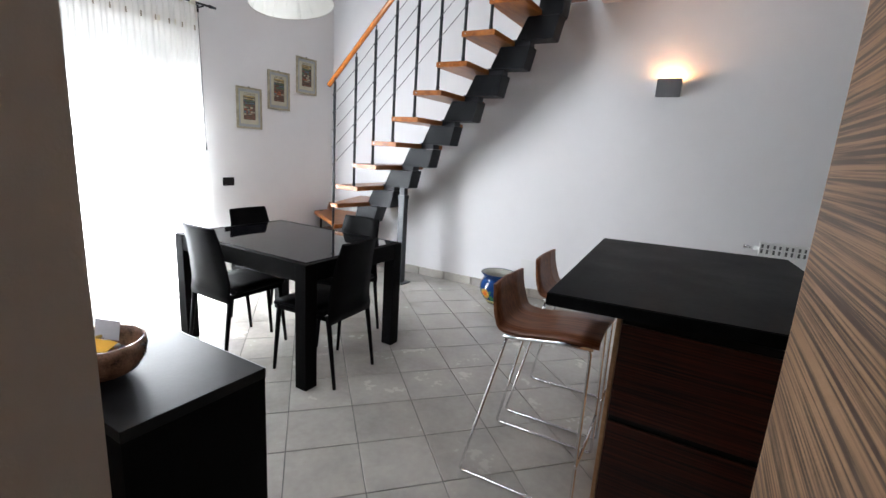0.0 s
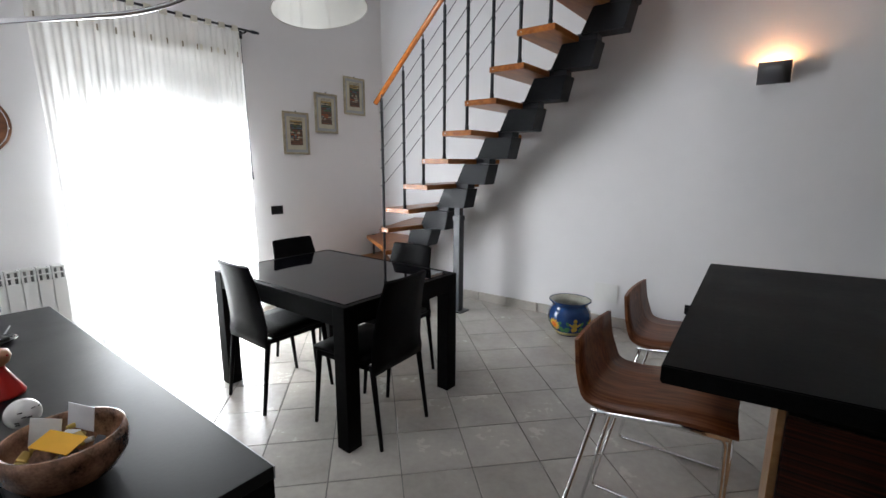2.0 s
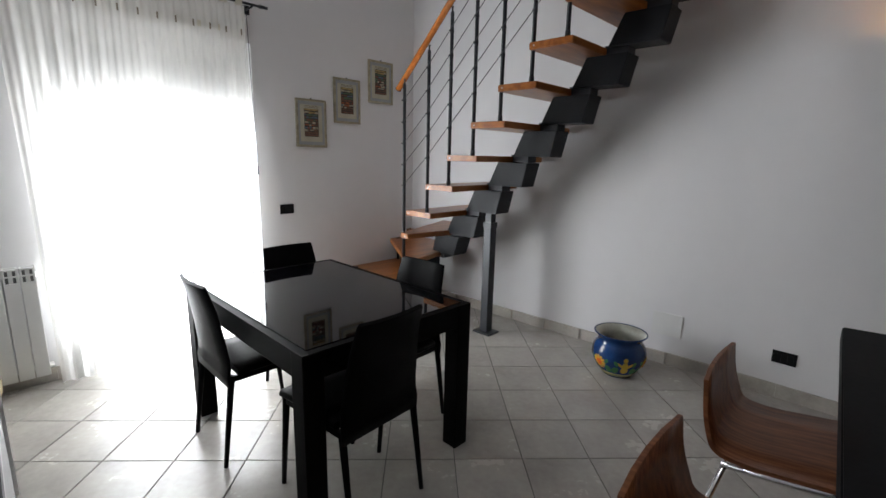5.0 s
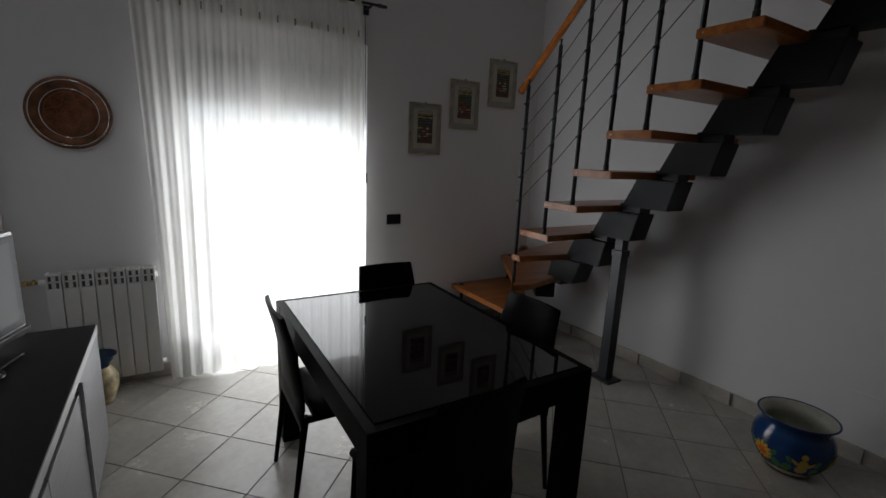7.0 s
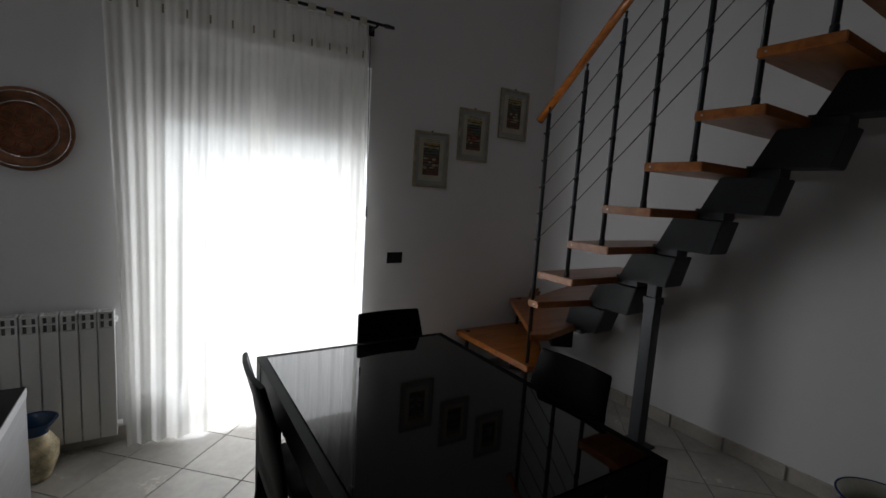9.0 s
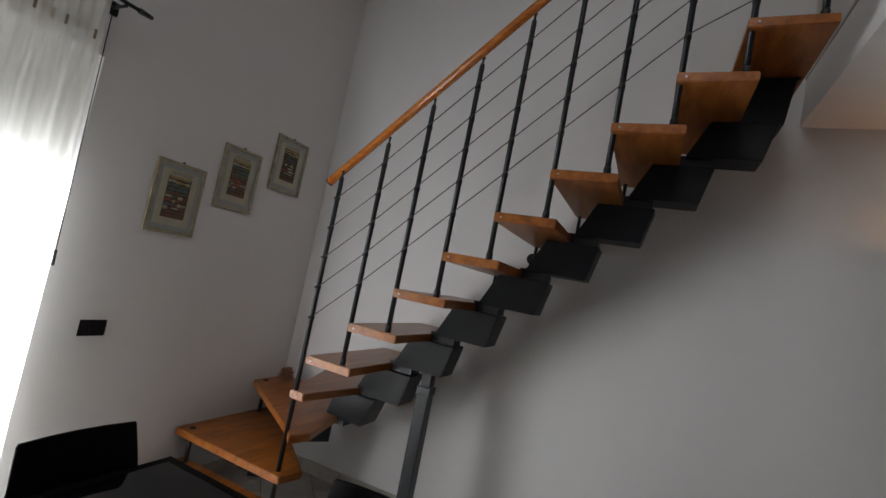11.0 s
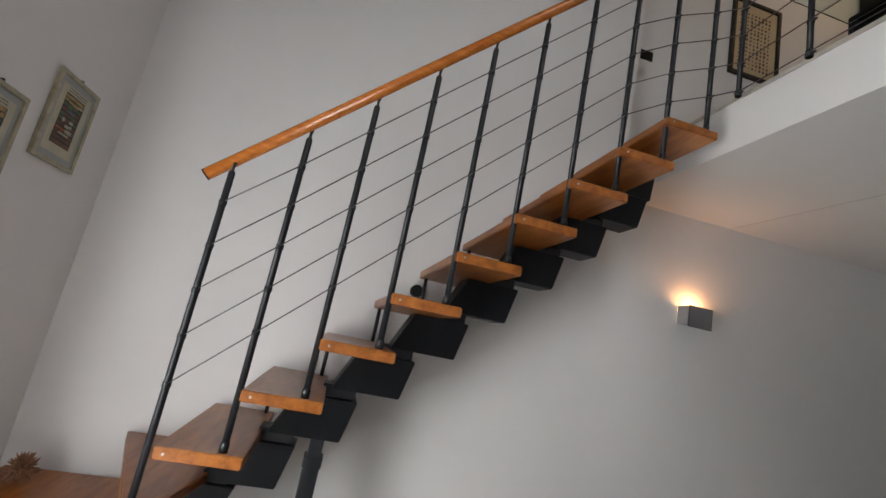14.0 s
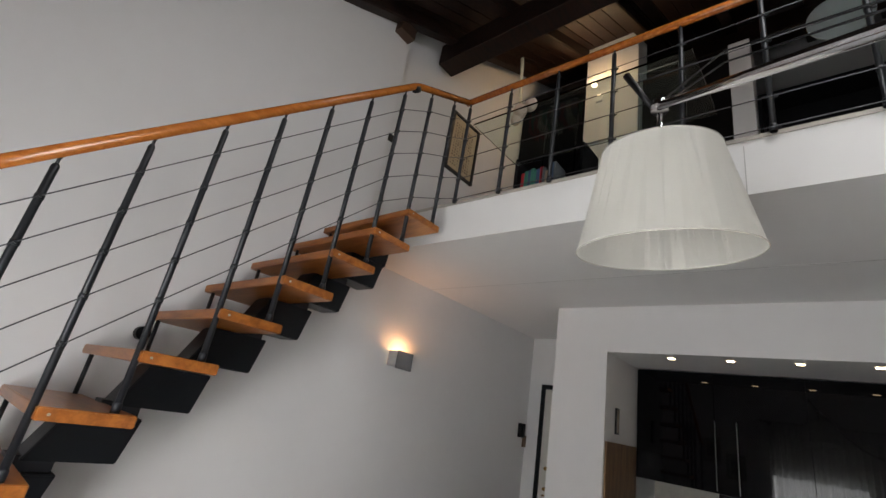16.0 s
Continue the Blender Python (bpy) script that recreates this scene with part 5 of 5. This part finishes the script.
    for q in ((0, 0.3, 0, 0.03, 0, 0.93), (0, 0.3, 0.62, 0.65, 0, 0.93), (0, 0.3, 0.03, 0.62, 0, 0.03), (0, 0.3, 0.03, 0.62, 0.58, 0.61), (0, 0.3, 0.03, 0.62, 0.90, 0.93), (0.28, 0.3, 0.03, 0.62, 0.03, 0.90)):
        part("board", B(q), BLACKPLASTIC, s2)
    for z, y0 in ((0.03, 0.05), (0.61, 0.25)):
        y = y0
        while y < 0.57:
            w = rnd.uniform(0.02, 0.04)
            k = rnd.randrange(7)
            ob = thing("book", names[k] + " book standing in the low black bookcase", "book", (0.0, 2.78, LOFTZ + 0.012), group="books in the bookcase")
            part("spine", B((0.02, 0.2, y, y + w - 0.002, z, z + rnd.uniform(0.12, 0.2), 0.003)), mat("spine_%d" % k, cols[k], 0.5), ob)
            y += w
    # black block added where the loft end is dark for want of light
    tb = thing("tall_cupboard", "tall black cupboard added for the unlit dark end of the loft", "cupboard", (1.35, 3.42, LOFTZ + 0.012))
    part("carcass", B((0.0, 0.5, 0.0, 0.915, 0, 2.95)), BLACKPLASTIC, tb)
    part("door", B((-0.02, -0.002, 0.004, 0.455, 0.05, 2.94, 0.002)), BLACKPLASTIC, tb)
    part("door", B((-0.02, -0.002, 0.46, 0.911, 0.05, 2.94, 0.002)), BLACKPLASTIC, tb)
    # fixture made up to carry the pier's warm glow
    wl = thing("small_wall_lamp", "small lit fixture added for the warm glow on the loft pier", "wall lamp", (1.25, 3.22, 5.45))
    part("shade", B((-0.035, 0.0, -0.04, 0.04, -0.05, 0.03, 0.006)), mat("opal_glass", (0.8, 0.8, 0.78), 0.3), wl)
    part("bulb", B((-0.03, -0.01, -0.02, 0.02, 0.032, 0.05, 0.004)), glow("warm_bulb", (1.0, 0.72, 0.4), 25), wl)
    o = thing("stone_flower", "pale stone flower sculpture with a tall stem", "ornament", (-0.6, 3.03, LOFTZ + 0.747))
    bm = bmesh.new()
    for c, r in (((0, 0, 0.16), 0.055), ((0.03, -0.07, 0.22), 0.05), ((0.0, 0.03, 0.10), 0.045)):
        bmesh.ops.create_icosphere(bm, subdivisions=3, radius=r, matrix=pose(*c) @ Matrix.Diagonal((0.8, 1, 1.2, 1)))
    part("petals", bm, mat("rose_stone", (0.55, 0.42, 0.35), 0.6, vary=0.2, bump=0.5), o)
    bm = bmesh.new()
    tube(bm, [(0, 0, 0.12), (0.0, 0.02, 0.4), (0.0, 0.045, 0.70)], [0.010, 0.011, 0.014])
    part("stem", bm, mat("pale_stem", (0.60, 0.55, 0.38), 0.6), o)
    m = thing("round_mirror", "round frameless mirror over the loft shelf", "mirror", (1.2, 1.05, 5.45))
    bm = bmesh.new()
    bmesh.ops.create_cone(bm, cap_ends=True, segments=48, radius1=0.235, radius2=0.235, depth=0.02, matrix=pose(0, 0, 0, 0, 90, 0))
    part("disc", bm, mat("pale_disc", (0.48, 0.56, 0.58), 0.15), m)
    up = thing("wall_uplight", "dark metal uplighter on the wall below the roof", "wall lamp", (-1.02, NY, 4.93))
    part("body", B((-0.09, 0.09, -0.10, 0, -0.06, 0.06, 0.004)), mat("dark_bronze", (0.10, 0.06, 0.04), 0.4, metal=0.6), up)


def small_things():
    switch_plate(pose(WX, 2.650, 0.972, 0, 0, 90))
    switch_plate(pose(-0.605, NY, 0.262, 0, 0, 0), "black wall socket plate", 3, 0.125, 0.078)
    switch_plate(pose(-0.842, NY, 3.847, 0, 0, 0), "small black wall switch on the white wall above the stairs", 2, 0.10, 0.075)
    p = solo("access_cover", B((-1.39, -1.19, wall_y(-1.29) - 0.006, wall_y(-1.29) + 0.006, 0.21, 0.375, 0.001)), WHITEPAINT, "flush white access cover on the wall", "wall cover")
    picture(WX, 2.758, 3.040, 1.483, 1.872, 1)
    picture(WX, 3.120, 3.395, 1.698, 2.080, 2)
    picture(WX, 3.490, 3.775, 1.903, 2.281, 3)
    bm = bmesh.new()
    bmesh.ops.create_cone(bm, cap_ends=True, segments=24, radius1=0.035, radius2=0.035, depth=0.05, matrix=pose(-2.175, wall_y(-2.175) - 0.025, 1.765, 90))
    solo("wall_anchor", bm, BLACKSTEEL, "round black steel wall fixing of the stairs", "bracket")
    bm = bmesh.new()
    rnd = random.Random(4)
    bmesh.ops.create_icosphere(bm, subdivisions=2, radius=0.04, matrix=pose(0, 0, 0.045))
    for k in range(120):
        d = Vector((rnd.gauss(0, 1), rnd.gauss(0, 1), rnd.gauss(0.3, 0.8))).normalized()
        c = Vector((0, 0, 0.05))
        tube(bm, [c + d * 0.035, c + d * rnd.uniform(0.055, 0.07)], [0.006, 0.001], 5)
    o = solo("spiky_ornament", bm, mat("dry_seed", (0.22, 0.10, 0.05), 0.7, vary=0.4), "brown spiky hedgehog-like dried ornament on the stair", "ornament")
    o.matrix_world = pose(-3.69, 3.86, 0.61)


def floor_tiles():
    T = 0.33
    ox, oy = -1.59, 1.84
    ca, sa = math.cos(radians(46.6)), math.sin(radians(46.6))
    g = 0.0022
    bm = bmesh.new()
    s = T / 2 - g
    c = 0.0012
    lo = [bm.verts.new((x, y, -0.006)) for x, y in ((-s, -s), (s, -s), (s, s), (-s, s))]
    mid = [bm.verts.new((x, y, -c)) for x, y in ((-s, -s), (s, -s), (s, s), (-s, s))]
    e = s - c
    hi = [bm.verts.new((x, y, 0)) for x, y in ((-e, -e), (e, -e), (e, e), (-e, e))]
    bm.faces.new(hi)
    for i in range(4):
        j = (i + 1) % 4
        bm.faces.new((lo[i], lo[j], mid[j], mid[i]))
        bm.faces.new((mid[i], mid[j], hi[j], hi[i]))
    me = bpy.data.meshes.new("floor_tile")
    bm.to_mesh(me)
    bm.free()
    me.materials.append(TILE)
    fl = bpy.data.objects["floor"]
    rest = []
    spots = []
    for i in range(-30, 31):
        for j in range(-30, 31):
            u, v = i + 0.5 - 3, j + 0.5 - 1
            x, y = ox + T * (u * ca - v * sa), oy + T * (u * sa + v * ca)
            if not (WX - 0.12 < x < 2.2 and -2.2 < y < NY + 0.15):
                continue
            if y < -0.05 and x < -0.5:
                continue
            spots.append(((x + 1.3) ** 2 + (y - 2.0) ** 2, x, y))
    spots.sort()
    rnd = random.Random(2)
    for k, (_, x, y) in enumerate(spots):
        q = rnd.randrange(4) * 90
        if k < 300:
            ob = new("tile", me)
            ob.parent = fl
            ob.matrix_world = pose(x, y, 0, 0, 0, 46.6 + q)
        else:
            rest.append((x, y))
    if rest:
        bm = bmesh.new()
        for x, y in rest:
            vs = []
            for dx, dy in ((-s, -s), (s, -s), (s, s), (-s, s)):
                vs.append(bm.verts.new((x + dx * ca - dy * sa, y + dx * sa + dy * ca, 0)))
            bm.faces.new(vs)
        ob = mesh_ob("far_tiles", bm, TILE)
        ob.parent = fl
        tagged(ob, kind="stuff")


walls()
roof()
skirting()
stairs()
railing()
window()
curtain()
radiator((WX, 0.522, 0), 90, 7, 0.074, 0.073, 0.748, "white aluminium radiator under the wall plate")
radiator((0.54, NY, 0), 0, 13, 0.078, 0.20, 0.855, "white aluminium radiator on the long wall")
wall_plate()
table()
chairs()
stools()
island()
tall_cabinet()
sideboard()
television()
sideboard_things()
big_pot()
sconce()
arc_lamp()
front_door()
kitchen()
loft()
small_things()
floor_tiles()
